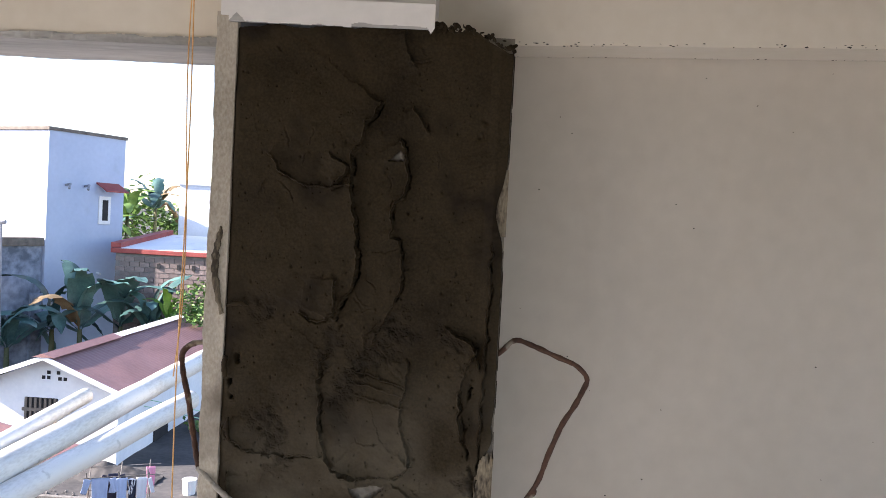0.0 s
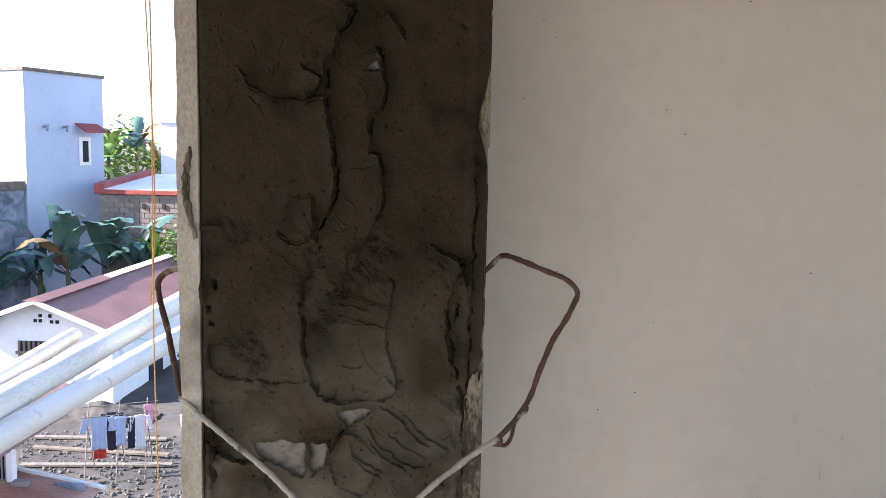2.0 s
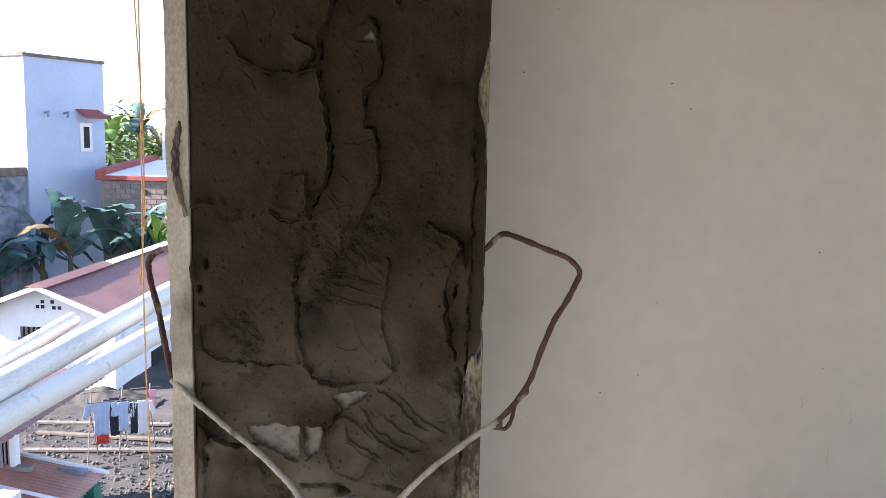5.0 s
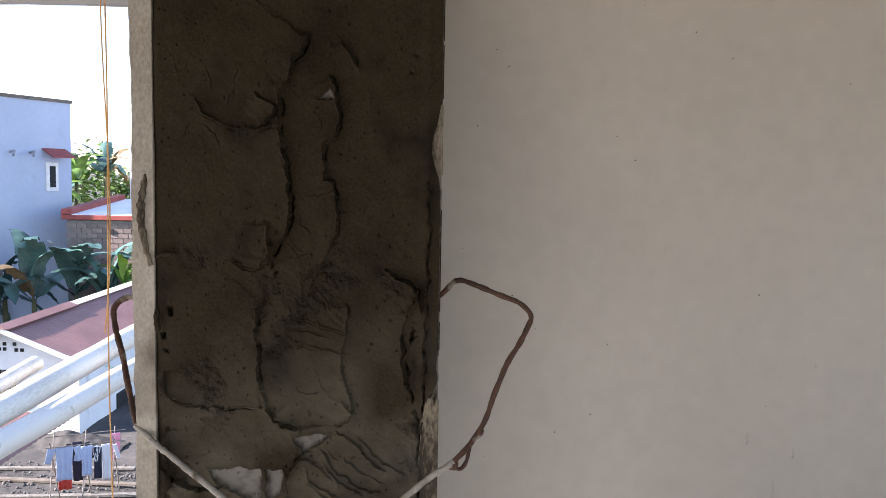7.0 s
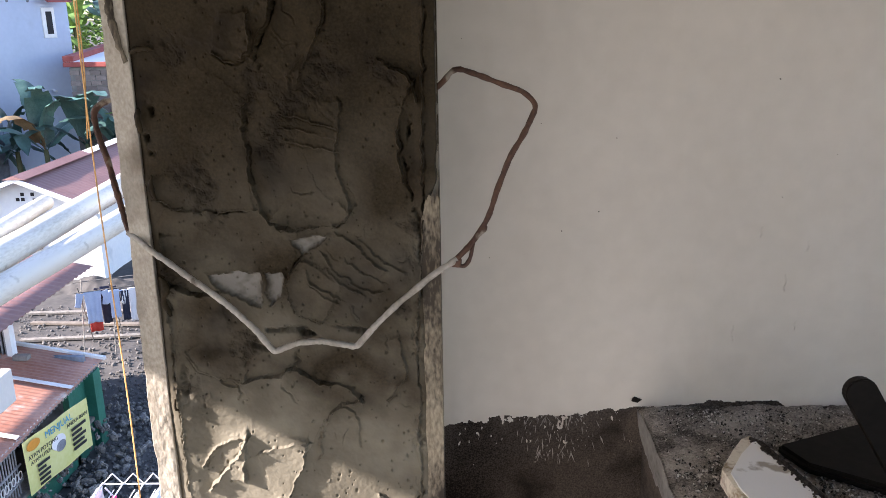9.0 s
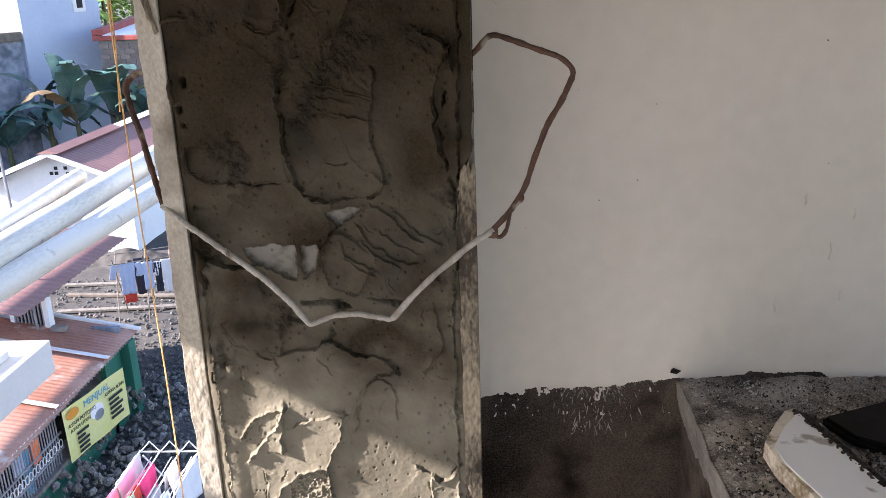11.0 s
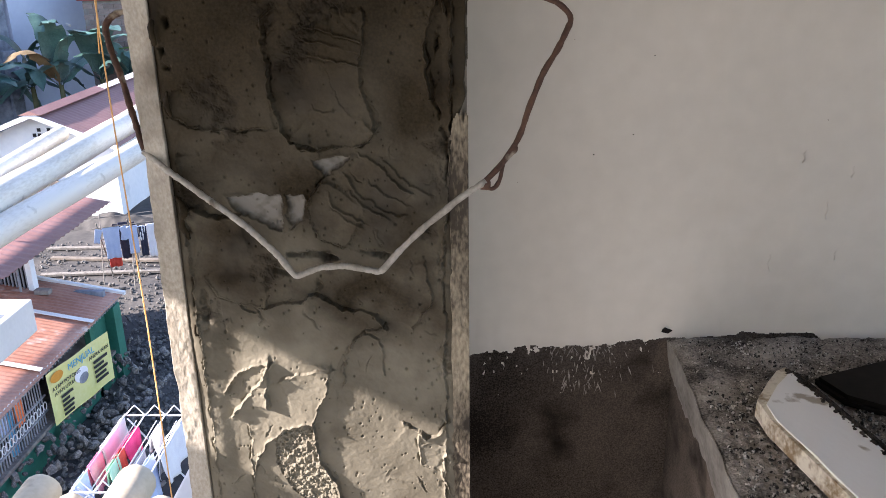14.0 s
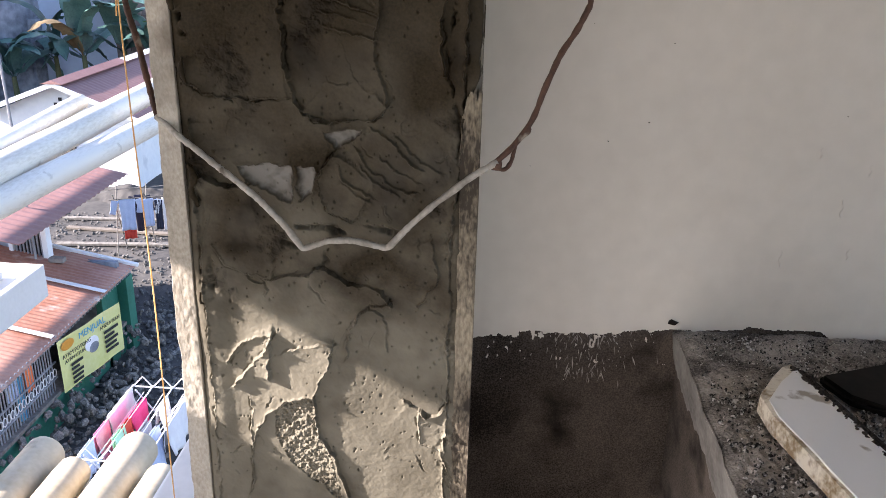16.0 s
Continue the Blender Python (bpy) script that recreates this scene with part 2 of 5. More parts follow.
def tube(points, r, sides=10, bm=None, taper=None, wobble=0.0, seed=0):
    """A round bar along points, capped."""
    bm = bm or bmesh.new()
    pts = [Vector(p) for p in points]
    rnd = random.Random(seed)
    rings, up = [], None
    for i, p in enumerate(pts):
        d = (pts[min(i + 1, len(pts) - 1)] - pts[max(i - 1, 0)]).normalized()
        if up is None:
            up = d.orthogonal().normalized()
        up = (up - d * up.dot(d)).normalized()
        side = d.cross(up)
        rr = r * (taper[i] if taper else 1) * (1 + wobble * rnd.uniform(-1, 1))
        rings.append([bm.verts.new(p + rr * (math.cos(a) * up + math.sin(a) * side)) for a in (2 * math.pi * k / sides for k in range(sides))])
    for a, b in zip(rings, rings[1:]):
        for k in range(sides):
            bm.faces.new((a[k], a[(k + 1) % sides], b[(k + 1) % sides], b[k]))
    bm.faces.new(rings[0][::-1])
    bm.faces.new(rings[-1])
    return bm


def curve_points(knots, per=8):
    """A smooth line through knots."""
    k = [Vector(p) for p in knots]
    k = [2 * k[0] - k[1], *k, 2 * k[-1] - k[-2]]
    out = []
    for a, b, c, d in zip(k, k[1:], k[2:], k[3:]):
        for i in range(per):
            t = i / per
            out.append(0.5 * ((2 * b) + (c - a) * t + (2 * a - 5 * b + 4 * c - d) * t * t + (3 * b - a - 3 * c + d) * t ** 3))
    out.append(k[-2])
    return out


def bent(knots, radius=0.012, steps=4):
    """A line with its corners rounded, as a bar is bent."""
    k = [Vector(p) for p in knots]
    out = [k[0]]
    for a, b, c in zip(k, k[1:], k[2:]):
        r = min(radius, 0.45 * (a - b).length, 0.45 * (c - b).length)
        p, q = b + (a - b).normalized() * r, b + (c - b).normalized() * r
        for i in range(steps + 1):
            t = i / steps
            out.append((1 - t) ** 2 * p + 2 * t * (1 - t) * b + t * t * q)
    out.append(k[-1])
    return out


def prism(outline, y0, y1, bm=None, axis="y"):
    """An outline in x and z, thick in y (or in y and z, thick in x)."""
    bm = bm or bmesh.new()
    put = (lambda a, b, c: (a, c, b)) if axis == "y" else (lambda a, b, c: (c, a, b))
    front = [bm.verts.new(put(a, b, y0)) for a, b in outline]
    back = [bm.verts.new(put(a, b, y1)) for a, b in outline]
    bm.faces.new(front)
    bm.faces.new(back[::-1])
    for i in range(len(outline)):
        j = (i + 1) % len(outline)
        bm.faces.new((front[i], back[i], back[j], front[j]))
    return bm


def value_noise(x, z, scale, seed):
    """Smooth random heights between -1 and 1 on a plane."""
    g = np.random.RandomState(seed).uniform(-1, 1, (64, 64))
    u, v = x / scale + 7.3, z / scale + 3.7
    i, j = np.floor(u).astype(int), np.floor(v).astype(int)
    f, h = u - i, v - j
    f, h = f * f * (3 - 2 * f), h * h * (3 - 2 * h)
    i, j, i1, j1 = i % 64, j % 64, (i + 1) % 64, (j + 1) % 64
    return (g[i, j] * (1 - f) + g[i1, j] * f) * (1 - h) + (g[i, j1] * (1 - f) + g[i1, j1] * f) * h


def fbm(x, z, scale, seed, octaves=4):
    return sum(value_noise(x, z, scale / 2 ** k, seed + k) / 2 ** k for k in range(octaves))


def sheet(name, xs, zs, place, keep, material, parent=None, label="", masks=None):
    """A dense sheet; place gives the corner's coordinates, keep says which stay."""
    gx, gz = np.meshgrid(xs, zs, indexing="ij")
    co = np.stack(place(gx, gz), -1).reshape(-1, 3)
    nx, nz = gx.shape
    idx = np.arange(nx * nz).reshape(nx, nz)
    quads = np.stack([idx[:-1, :-1], idx[1:, :-1], idx[1:, 1:], idx[:-1, 1:]], -1)
    if keep is not None:
        quads = quads[keep(gx[:-1, :-1], gz[:-1, :-1])]
    quads = quads.reshape(-1, 4)
    used = np.unique(quads)
    renum = np.zeros(nx * nz, int)
    renum[used] = np.arange(len(used))
    me = bpy.data.meshes.new(name)
    me.from_pydata(co[used].tolist(), [], renum[quads].tolist())
    for key, values in (masks or {}).items():
        at = me.attributes.new(key, "FLOAT", "POINT")
        at.data.foreach_set("value", values.reshape(-1)[used].astype(np.float32))
    me.polygons.foreach_set("use_smooth", np.ones(len(me.polygons), bool))
    ob = finish(new(name, me), material)
    ob.parent = parent
    if label:
        ob["label"] = label
    return ob


def distance(gx, gz, line):
    """Distance to a broken line, and the side on which a place lies."""
    best, side = np.full(gx.shape, 9.0), np.zeros(gx.shape)
    for (ax, az), (bx, bz) in zip(line, line[1:]):
        dx, dz = bx - ax, bz - az
        t = np.clip(((gx - ax) * dx + (gz - az) * dz) / (dx * dx + dz * dz), 0, 1)
        d = np.hypot(gx - ax - t * dx, gz - az - t * dz)
        s = np.sign((gx - ax) * dz - (gz - az) * dx)
        side = np.where(d < best, s, side)
        best = np.minimum(best, d)
    return best, side


def inside(gx, gz, outline):
    hit = np.zeros(gx.shape, bool)
    for (ax, az), (bx, bz) in zip(outline, outline[1:] + outline[:1]):
        cross = (az > gz) != (bz > gz)
        with np.errstate(divide="ignore", invalid="ignore"):
            xc = (bx - ax) * (gz - az) / (bz - az) + ax
        hit ^= cross & (gx < xc)
    return hit


# ---- the room ----
FLOOR = -0.5
structure = lambda ob, label, category="wall": tagged(ob, label, category, kind="structure")


def ragged(x, seed, amp=0.004):
    return amp * fbm(x, x * 0 + seed, 0.03, seed, 4)


def wall_right():
    base = part("wall_right", box((0.15, 0.153, FLOOR), (2.6, 0.32, 1.06)), M_DARKWALL)
    structure(base, "cream-painted wall with a bare sooty cement foot above the rough ledge")
    xs, zs = np.arange(0.15, 1.3, 0.004), np.arange(0.124, 1.062, 0.004)
    line_x, line_z = [0.15, 0.2, 0.264, 0.27, 0.5, 0.56, 0.63, 0.72, 0.735, 1.3], [0.06, 0.063, 0.066, 0.075, 0.087, 0.091, 0.1, 0.098, 0.083, 0.083]

    def keep(x, z):
        edge = np.interp(x, line_x, line_z) + 0.0045 * fbm(x, z, 0.02, 21, 5)
        splash = (fbm(x * 1.6, z * 0.9, 0.012, 31, 3) > 0.62 + 9 * (edge - z)) & (x > 0.22) & (x < 0.5)
        return (z > edge) | splash

    def place(x, z):
        drips = 0.0011 * np.clip(fbm(x * 3, z * 0.5, 0.12, 44, 3) - 0.25, 0, 1)
        return x, 0.150 - 0.0012 * fbm(x, z, 0.25, 41, 3) - 0.0004 * fbm(x, z, 0.03, 47, 2) - drips, z

    sheet("paint", xs, zs, place, None, M_PAINT, base, "cream paint")
    sheet("paint_edge", np.arange(0.15, 1.0, 0.0012), np.arange(-0.01, 0.1245, 0.0012), place, keep, M_PAINT, base, "ragged lower edge of the cream paint")
    part("paint", box((1.296, 0.1495, 0.08), (2.6, 0.153, 1.06)), M_PAINT, base)
    part("paint", box((0.998, 0.1495, 0.08), (1.296, 0.1525, 0.125)), M_PAINT, base)
    # pale scratches where the paint was scraped off the cement foot
    rnd = random.Random(15)
    bm = bmesh.new()
    for k in range(130):
        x, z = rnd.gauss(0.375, 0.035), 0.088 - 0.09 * rnd.random() ** 1.7
        lean = (x - 0.37) * 4 + rnd.gauss(0, 0.25)
        n, w = 0.003 + 0.022 * rnd.random() ** 2.5, rnd.uniform(0.0003, 0.0011)
        dx, dz = math.sin(lean), -math.cos(lean)
        out = [(x, z), (x + 0.4 * n * dx + w * dz, z + 0.4 * n * dz - w * dx), (x + n * dx, z + n * dz), (x + 0.5 * n * dx - w * dz, z + 0.5 * n * dz + w * dx)]
        prism(out, 0.1518, 0.154, bm)
    tagged(part("paint_scratch", bm, M_SCRAPE, base, "pale scratches of paint"), kind="stuff")
    # runs of thick paint
    rnd = random.Random(31)
    for k in range(5):
        x, z, n = 0.7 + rnd.uniform(-0.06, 0.08), rnd.uniform(0.2, 0.44), rnd.uniform(0.012, 0.05)
        pts = [(x + 0.0015 * math.sin(9 * t + k), 0.1492, z - n * t) for t in np.linspace(0, 1, 10)]
        part("paint_run", tube(pts, 0.0009, 8, taper=[0.3, 0.6, 0.7, 0.7, 0.7, 0.75, 0.8, 0.9, 1.0, 0.5]), M_PAINT, base, smooth=True)
    # small dirt marks and pits in the paint
    rnd = random.Random(5)
    marks = [(0.5, 0.105, 0.006)]
    marks += [(rnd.uniform(0.23, 0.95), 1.06 - 0.75 * rnd.random() ** 1.6, rnd.uniform(0.0004, 0.001)) for _ in range(32)]
    bm = bmesh.new()
    for x, z, r in marks:
        n = 7
        out = [(x + r * rnd.uniform(0.6, 1.8) * math.cos(6.283 * k / n), z + r * rnd.uniform(0.4, 1.1) * math.sin(6.283 * k / n)) for k in range(n)]
        prism(out, 0.1462, 0.149, bm)
    tagged(part("dirt_mark", bm, M_BLACK, base), kind="stuff")


def beam_right():
    bm = prism([(0.09, 1.034), (2.6, 1.115), (2.6, 1.55), (0.09, 1.55)], 0.07, 0.32)
    bmesh.ops.subdivide_edges(bm, edges=[e for e in bm.edges if abs(e.verts[0].co.x - e.verts[1].co.x) > 1], cuts=40)
    for v in bm.verts:
        v.co.z += 0.0015 * noise.noise(v.co * 14)
        v.co.y += 0.001 * noise.noise(v.co * 9 + Vector((3, 0, 0)))
    ob = structure(part("beam_right", bm, M_BEAMPAINT), "cream-painted concrete beam along the top of the wall", "beam")
    rnd = random.Random(8)
    bm = bmesh.new()
    for _ in range(130):
        x = 0.2 + 1.0 * rnd.random() ** 1.5
        soff = rnd.random() < 0.3
        z = 1.034 + 0.0323 * (x - 0.09) + (0 if soff else rnd.uniform(-0.001, 0.005))
        r = rnd.uniform(0.0003, 0.0011)
        y = 0.148 if soff else 0.0695
        bmesh.ops.create_icosphere(bm, subdivisions=1, radius=r, matrix=Matrix.LocRotScale((x, y, z), None, (rnd.uniform(1, 3.5), 0.8, 0.8)))
    tagged(part("crumb", bm, M_BLACK, ob), kind="stuff")


def facade_beam():
    bm = box((-2.6, 0.07, 1.021), (-0.2, 0.232, 1.55))
    ob = structure(part("beam_facade", bm, M_BEAMPAINT), "cream-painted facade beam with a bare concrete underside", "beam")
    xs, ys = np.arange(-1.2, -0.198, 0.004), np.arange(0.066, 0.236, 0.004)
    sheet("soffit", xs, ys, lambda x, y: (x, y, 1.0185 - 0.0012 * fbm(x * 0.3, y * 2.5, 0.03, 61, 3)), None, M_SOFFIT, ob, "bare grey concrete underside with formwork streaks")
    xs, zs = np.arange(-1.2, -0.198, 0.0012), np.arange(1.016, 1.036, 0.0012)
    keep = lambda x, z: z < 1.024 + 0.004 * fbm(x, z, 0.05, 71, 4)
    sheet("soffit", xs, zs, lambda x, z: (x, 0.0665 - 0.0015 * fbm(x, z, 0.015, 75, 3), z), keep, M_SOFFIT, ob)


def column():
    top = empty("column", (0, 0, FLOOR))
    tagged(top, "square concrete column being patched with fresh wet cement mortar", "column")
    place_in = lambda ob: setattr(ob, "parent", top) or setattr(ob, "matrix_parent_inverse", top.matrix_world.inverted()) or ob
    bpy.context.view_layer.update()
    place_in(part("core", box((-0.199, 0.014, FLOOR), (0.199, 0.32, 1.034)), M_CORE))

    # the mortar: smooth smears that lap over one another, with sharp lips, open seams, pits and torn places
    xs, zs = np.arange(-0.1795, 0.2008, 0.00085), np.arange(-0.22, 1.046, 0.00085)
    gx, gz = np.meshgrid(xs, zs, indexing="ij")
    wx = gx + 0.0024 * fbm(gx, gz, 0.016, 300, 3) + 0.0011 * fbm(gx, gz, 0.005, 305, 3)
    wz = gz + 0.0024 * fbm(gx, gz, 0.016, 310, 3) + 0.0011 * fbm(gx, gz, 0.005, 315, 3)
    low = np.clip((0.3 - gz) / 0.15, 0, 1)  # the low smears were drawn out smoother
    h = 0.0022 * fbm(gx, gz, 0.15, 101, 2) + (0.0009 - 0.0004 * low) * fbm(gx, gz, 0.035, 111, 2) + 0.00045 * (1 - 0.6 * low) * fbm(gx, gz, 0.013, 117, 2) + 0.00019 * fbm(gx, gz, 0.0045, 121, 3)
    # drag lines of the trowel
    h += (0.00045 - 0.0003 * low) * fbm(gx * 0.25 + gz * 0.1, gz - 0.4 * gx, 0.006, 125, 2) * np.clip(fbm(gx, gz, 0.09, 128, 2), 0, 1)

    # the upper smears were thrown on thicker
    thick = 1 + 0.75 * np.clip((gz - 0.24) / 0.1, 0, 1)

    def along_line(line):
        """Distance across a broken line (positive on its right hand) and a weight that fades past its ends."""
        best, off, keep = np.full(gx.shape, 9.0), np.zeros(gx.shape), np.zeros(gx.shape)
        last = len(line) - 2
        for k, ((ax, az), (bx, bz)) in enumerate(zip(line, line[1:])):
            dx, dz = bx - ax, bz - az
            n = math.hypot(dx, dz)
            t = ((wx - ax) * dx + (wz - az) * dz) / n
            c = np.clip(t, 0, n)
            d = np.hypot(wx - ax - c * dx / n, wz - az - c * dz / n)
            s = np.sign((wx - ax) * dz - (wz - az) * dx)
            past = np.zeros(gx.shape)
            if k == 0:
                past = np.maximum(past, -t)
            if k == last:
                past = np.maximum(past, t - n)
            near = d < best
            best = np.where(near, d, best)
            off = np.where(near, d * s, off)
            keep = np.where(near, np.exp(-past / 0.004), keep)
        return best, off, keep

    def lap(line, step=0.003, reach=0.03, rim=0.0016, groove=0.0025, seed=0):
        """The edge of a smear: raised on the right hand of the line for a positive step, on the left for a negative one."""
        d, off, w = along_line(line)
        off = off * (1 if step > 0 else -1)
        key = 900 + 11 * seed + int(1000 * abs(line[0][0]))
        rough = np.clip(0.65 + 0.8 * fbm(gx, gz, 0.02, key, 3), 0.1, 1.8)
        up = abs(step) * np.clip(off / 0.0015, 0, 1) * np.exp(-np.maximum(off, 0) / reach)
        lip = 1.9 * rim * rough * np.exp(-((off - 0.0014) / 0.0013) ** 2)
        cut = 0.95 * groove * np.clip(0.5 + 1.2 * fbm(gx, gz, 0.012, key + 5, 3), 0, 1.7) * np.exp(-((off + 0.0011) / 0.001) ** 2)
        return w * thick * (up + lip - cut)

    def thread(line, high=0.002, wide=0.0016):
        """A thin raised string of mortar."""
        d, off, w = along_line(line)
        rough = np.clip(0.75 + 0.7 * fbm(gx, gz, 0.015, 77 + int(1000 * abs(line[0][1])), 2), 0.1, 1.6)
        return w * rough * high * (np.exp(-(d / wide) ** 2) - 0.6 * np.exp(-((off - 1.7 * wide) / wide) ** 2))

    def slot(line, deep=0.008, wide=0.002):
        d, off, w = along_line(line)
        return -w * deep * np.clip(0.7 + 0.9 * fbm(gx, gz, 0.014, 41 + int(1000 * abs(line[0][1])), 2), 0, 1.4) * np.exp(-(d / wide) ** 2)

    # the upper part: a long open seam, the lobe beside it and a tongue of thinner mortar
    h += lap([(0.026, 0.934), (0.017, 0.921), (0.006, 0.911), (0.004, 0.892), (0.001, 0.878), (-0.01, 0.869), (-0.011, 0.843), (-0.01, 0.818), (-0.004, 0.785), (0.001, 0.75), (0.003, 0.733), (0.002, 0.707), (-0.003, 0.685), (-0.014, 0.664), (-0.022, 0.641)], 0.0055, 0.05, 0.002, 0.0045, 1)
    h += lap([(-0.025, 0.696), (-0.024, 0.652), (-0.035, 0.639), (-0.047, 0.637), (-0.059, 0.639), (-0.067, 0.647), (-0.074, 0.649)], 0.003, 0.03, 0.0018, 0.002, 2)
    h += lap([(-0.126, 0.862), (-0.116, 0.852), (-0.109, 0.838), (-0.095, 0.833), (-0.082, 0.824), (-0.073, 0.819), (-0.059, 0.819), (-0.037, 0.818), (-0.03, 0.821), (-0.013, 0.825)], -0.0028, 0.03, 0.0028, 0.0012, 3)
    h += lap([(-0.037, 0.863), (-0.026, 0.855), (-0.016, 0.848), (-0.019, 0.836), (-0.031, 0.825)], 0.0022, 0.015, 0.001, 0.002, 4)
    h += lap([(0.054, 0.887), (0.062, 0.872), (0.068, 0.844), (0.066, 0.83), (0.061, 0.809), (0.05, 0.801), (0.046, 0.791), (0.049, 0.758), (0.058, 0.753), (0.063, 0.73), (0.065, 0.708), (0.062, 0.686), (0.056, 0.668), (0.047, 0.653), (0.04, 0.631), (0.029, 0.616)], 0.003, 0.02, 0.0022, 0.003, 5)
    h += lap([(0.132, 0.638), (0.145, 0.629), (0.162, 0.622), (0.169, 0.609), (0.173, 0.586)], 0.0035, 0.025, 0.002, 0.0025, 6)
    h += thread([(0.002, 0.678), (0.014, 0.664), (0.029, 0.657), (0.003, 0.652)], 0.0016)
    h += lap([(0.072, 0.931), (0.08, 0.917), (0.088, 0.903)], 0.0025, 0.02, 0.0012, 0.002, 7)
    h += lap([(0.053, 1.031), (0.058, 1.005), (0.067, 0.990)], 0.0025, 0.02, 0.0012, 0.002, 8)
    h += slot([(0.021, 0.736), (0.04, 0.738), (0.058, 0.743)], 0.0012, 0.0012)
    h += thread([(0.017, 0.604), (0.016, 0.621), (0.027, 0.631), (0.036, 0.645)], 0.003, 0.0018)
    h += thread([(0.025, 0.604), (0.033, 0.614), (0.042, 0.604), (0.049, 0.593), (0.055, 0.583), (0.072, 0.568)], 0.0028, 0.0018)
    h += slot([(0.007, 0.727), (0.012, 0.712), (0.016, 0.7)], 0.003, 0.0015)
    h += slot([(-0.016, 0.634), (-0.017, 0.62)], 0.004, 0.0016)
    # the middle: a broad smear torn inside, with a thin bright edge
    h += lap([(-0.033, 0.591), (-0.04, 0.581), (-0.043, 0.556), (-0.041, 0.535), (-0.039, 0.506), (-0.033, 0.476), (-0.029, 0.45), (-0.019, 0.435), (-0.005, 0.43), (0.014, 0.427)], 0.0032, 0.04, 0.002, 0.0025, 9)
    h += lap([(-0.019, 0.436), (-0.002, 0.424), (0.036, 0.427), (0.058, 0.428), (0.069, 0.432), (0.084, 0.441), (0.089, 0.449)], -0.0045, 0.03, 0.0015, 0.003, 10)
    h += lap([(0.079, 0.589), (0.08, 0.554), (0.076, 0.533), (0.07, 0.519), (0.075, 0.49), (0.083, 0.467), (0.088, 0.452)], 0.0025, 0.02, 0.0012, 0.002, 11)
    h += lap([(-0.174, 0.486), (-0.162, 0.467), (-0.145, 0.454), (-0.116, 0.449), (-0.087, 0.449), (-0.065, 0.453), (-0.039, 0.454)], -0.0028, 0.03, 0.0012, 0.002, 12)
    h += slot([(0.166, 0.56), (0.16, 0.535), (0.159, 0.517), (0.161, 0.488), (0.164, 0.462)], 0.011, 0.0015)
    h += lap([(0.171, 0.615), (0.159, 0.588), (0.151, 0.553), (0.152, 0.517), (0.157, 0.49)], 0.0035, 0.02, 0.002, 0.002, 13)
    for k in range(3):
        z = 0.571 - 0.0165 * k
        h += lap([(0.004, z + 0.003), (0.03, z - 0.003), (0.074, z - 0.015)], -0.0016, 0.012, 0.0008, 0.0008, 14 + k)
    # the fan of trowel strokes
    h += lap([(0.017, 0.388), (0.003, 0.369), (-0.005, 0.35), (-0.002, 0.331), (0.008, 0.313), (0.026, 0.302), (0.041, 0.295)], -0.005, 0.06, 0.0015, 0.003, 20)
    for k, stroke in enumerate(([(0.024, 0.37), (0.038, 0.348), (0.067, 0.33)], [(0.046, 0.392), (0.067, 0.364), (0.095, 0.346), (0.118, 0.338)], [(0.052, 0.372), (0.072, 0.35), (0.1, 0.335)], [(0.068, 0.42), (0.092, 0.405), (0.113, 0.384), (0.13, 0.37)], [(0.03, 0.352), (0.045, 0.337), (0.06, 0.325)], [(0.096, 0.412), (0.124, 0.384), (0.152, 0.367)], [(0.076, 0.385), (0.1, 0.364), (0.125, 0.352)])):
        h += lap(stroke, 0.0012 + 0.0007 * (k % 2), 0.013, 0.0007, 0.0, 21 + k)
    h += thread([(0.096, 0.412), (0.105, 0.416), (0.12, 0.416)], 0.0014)
    h += thread([(0.081, 0.318), (0.084, 0.308), (0.09, 0.3)], 0.0025)
    # below the bar: the edge of the drier smear and its branching lips
    h += lap([(-0.147, 0.256), (-0.134, 0.232), (-0.109, 0.217), (-0.071, 0.211)], -0.0025, 0.03, 0.0008, 0.0015, 30)
    h += lap([(-0.075, 0.212), (-0.048, 0.216), (-0.021, 0.221), (-0.013, 0.229), (0.002, 0.231), (0.013, 0.223), (0.031, 0.209), (0.058, 0.207), (0.076, 0.201), (0.086, 0.189), (0.088, 0.179)], 0.0038, 0.04, 0.0022, 0.0025, 31)
    h += lap([(0.088, 0.185), (0.069, 0.18), (0.061, 0.174), (0.046, 0.166), (0.035, 0.149), (0.031, 0.123), (0.025, 0.092)], -0.0016, 0.015, 0.0024, 0.002, 32)
    h += lap([(0.061, 0.174), (0.076, 0.164), (0.084, 0.143), (0.086, 0.113)], 0.0014, 0.015, 0.0018, 0.0016, 33)
    h += lap([(0.143, 0.276), (0.148, 0.26), (0.151, 0.229), (0.151, 0.213), (0.137, 0.196), (0.129, 0.179)], 0.0028, 0.03, 0.0016, 0.0008, 34)
    h += lap([(-0.101, 0.212), (-0.091, 0.204), (-0.082, 0.205), (-0.077, 0.194), (-0.079, 0.186)], 0.0012, 0.012, 0.0012, 0.0012, 35)
    h += lap([(-0.165, 0.345), (-0.15, 0.352), (-0.136, 0.343), (-0.12, 0.338), (-0.093, 0.341)], 0.003, 0.05, 0.0016, 0.0025, 36)
    for line in ([(-0.068, 0.268), (-0.05, 0.262), (-0.03, 0.258)], [(0.0, 0.252), (0.004, 0.238), (-0.006, 0.228)], [(-0.035, 0.285), (0.0, 0.288), (0.03, 0.279)], [(0.05, 0.3), (0.08, 0.287), (0.1, 0.283)]):
        h += slot(line, 0.006, 0.003)
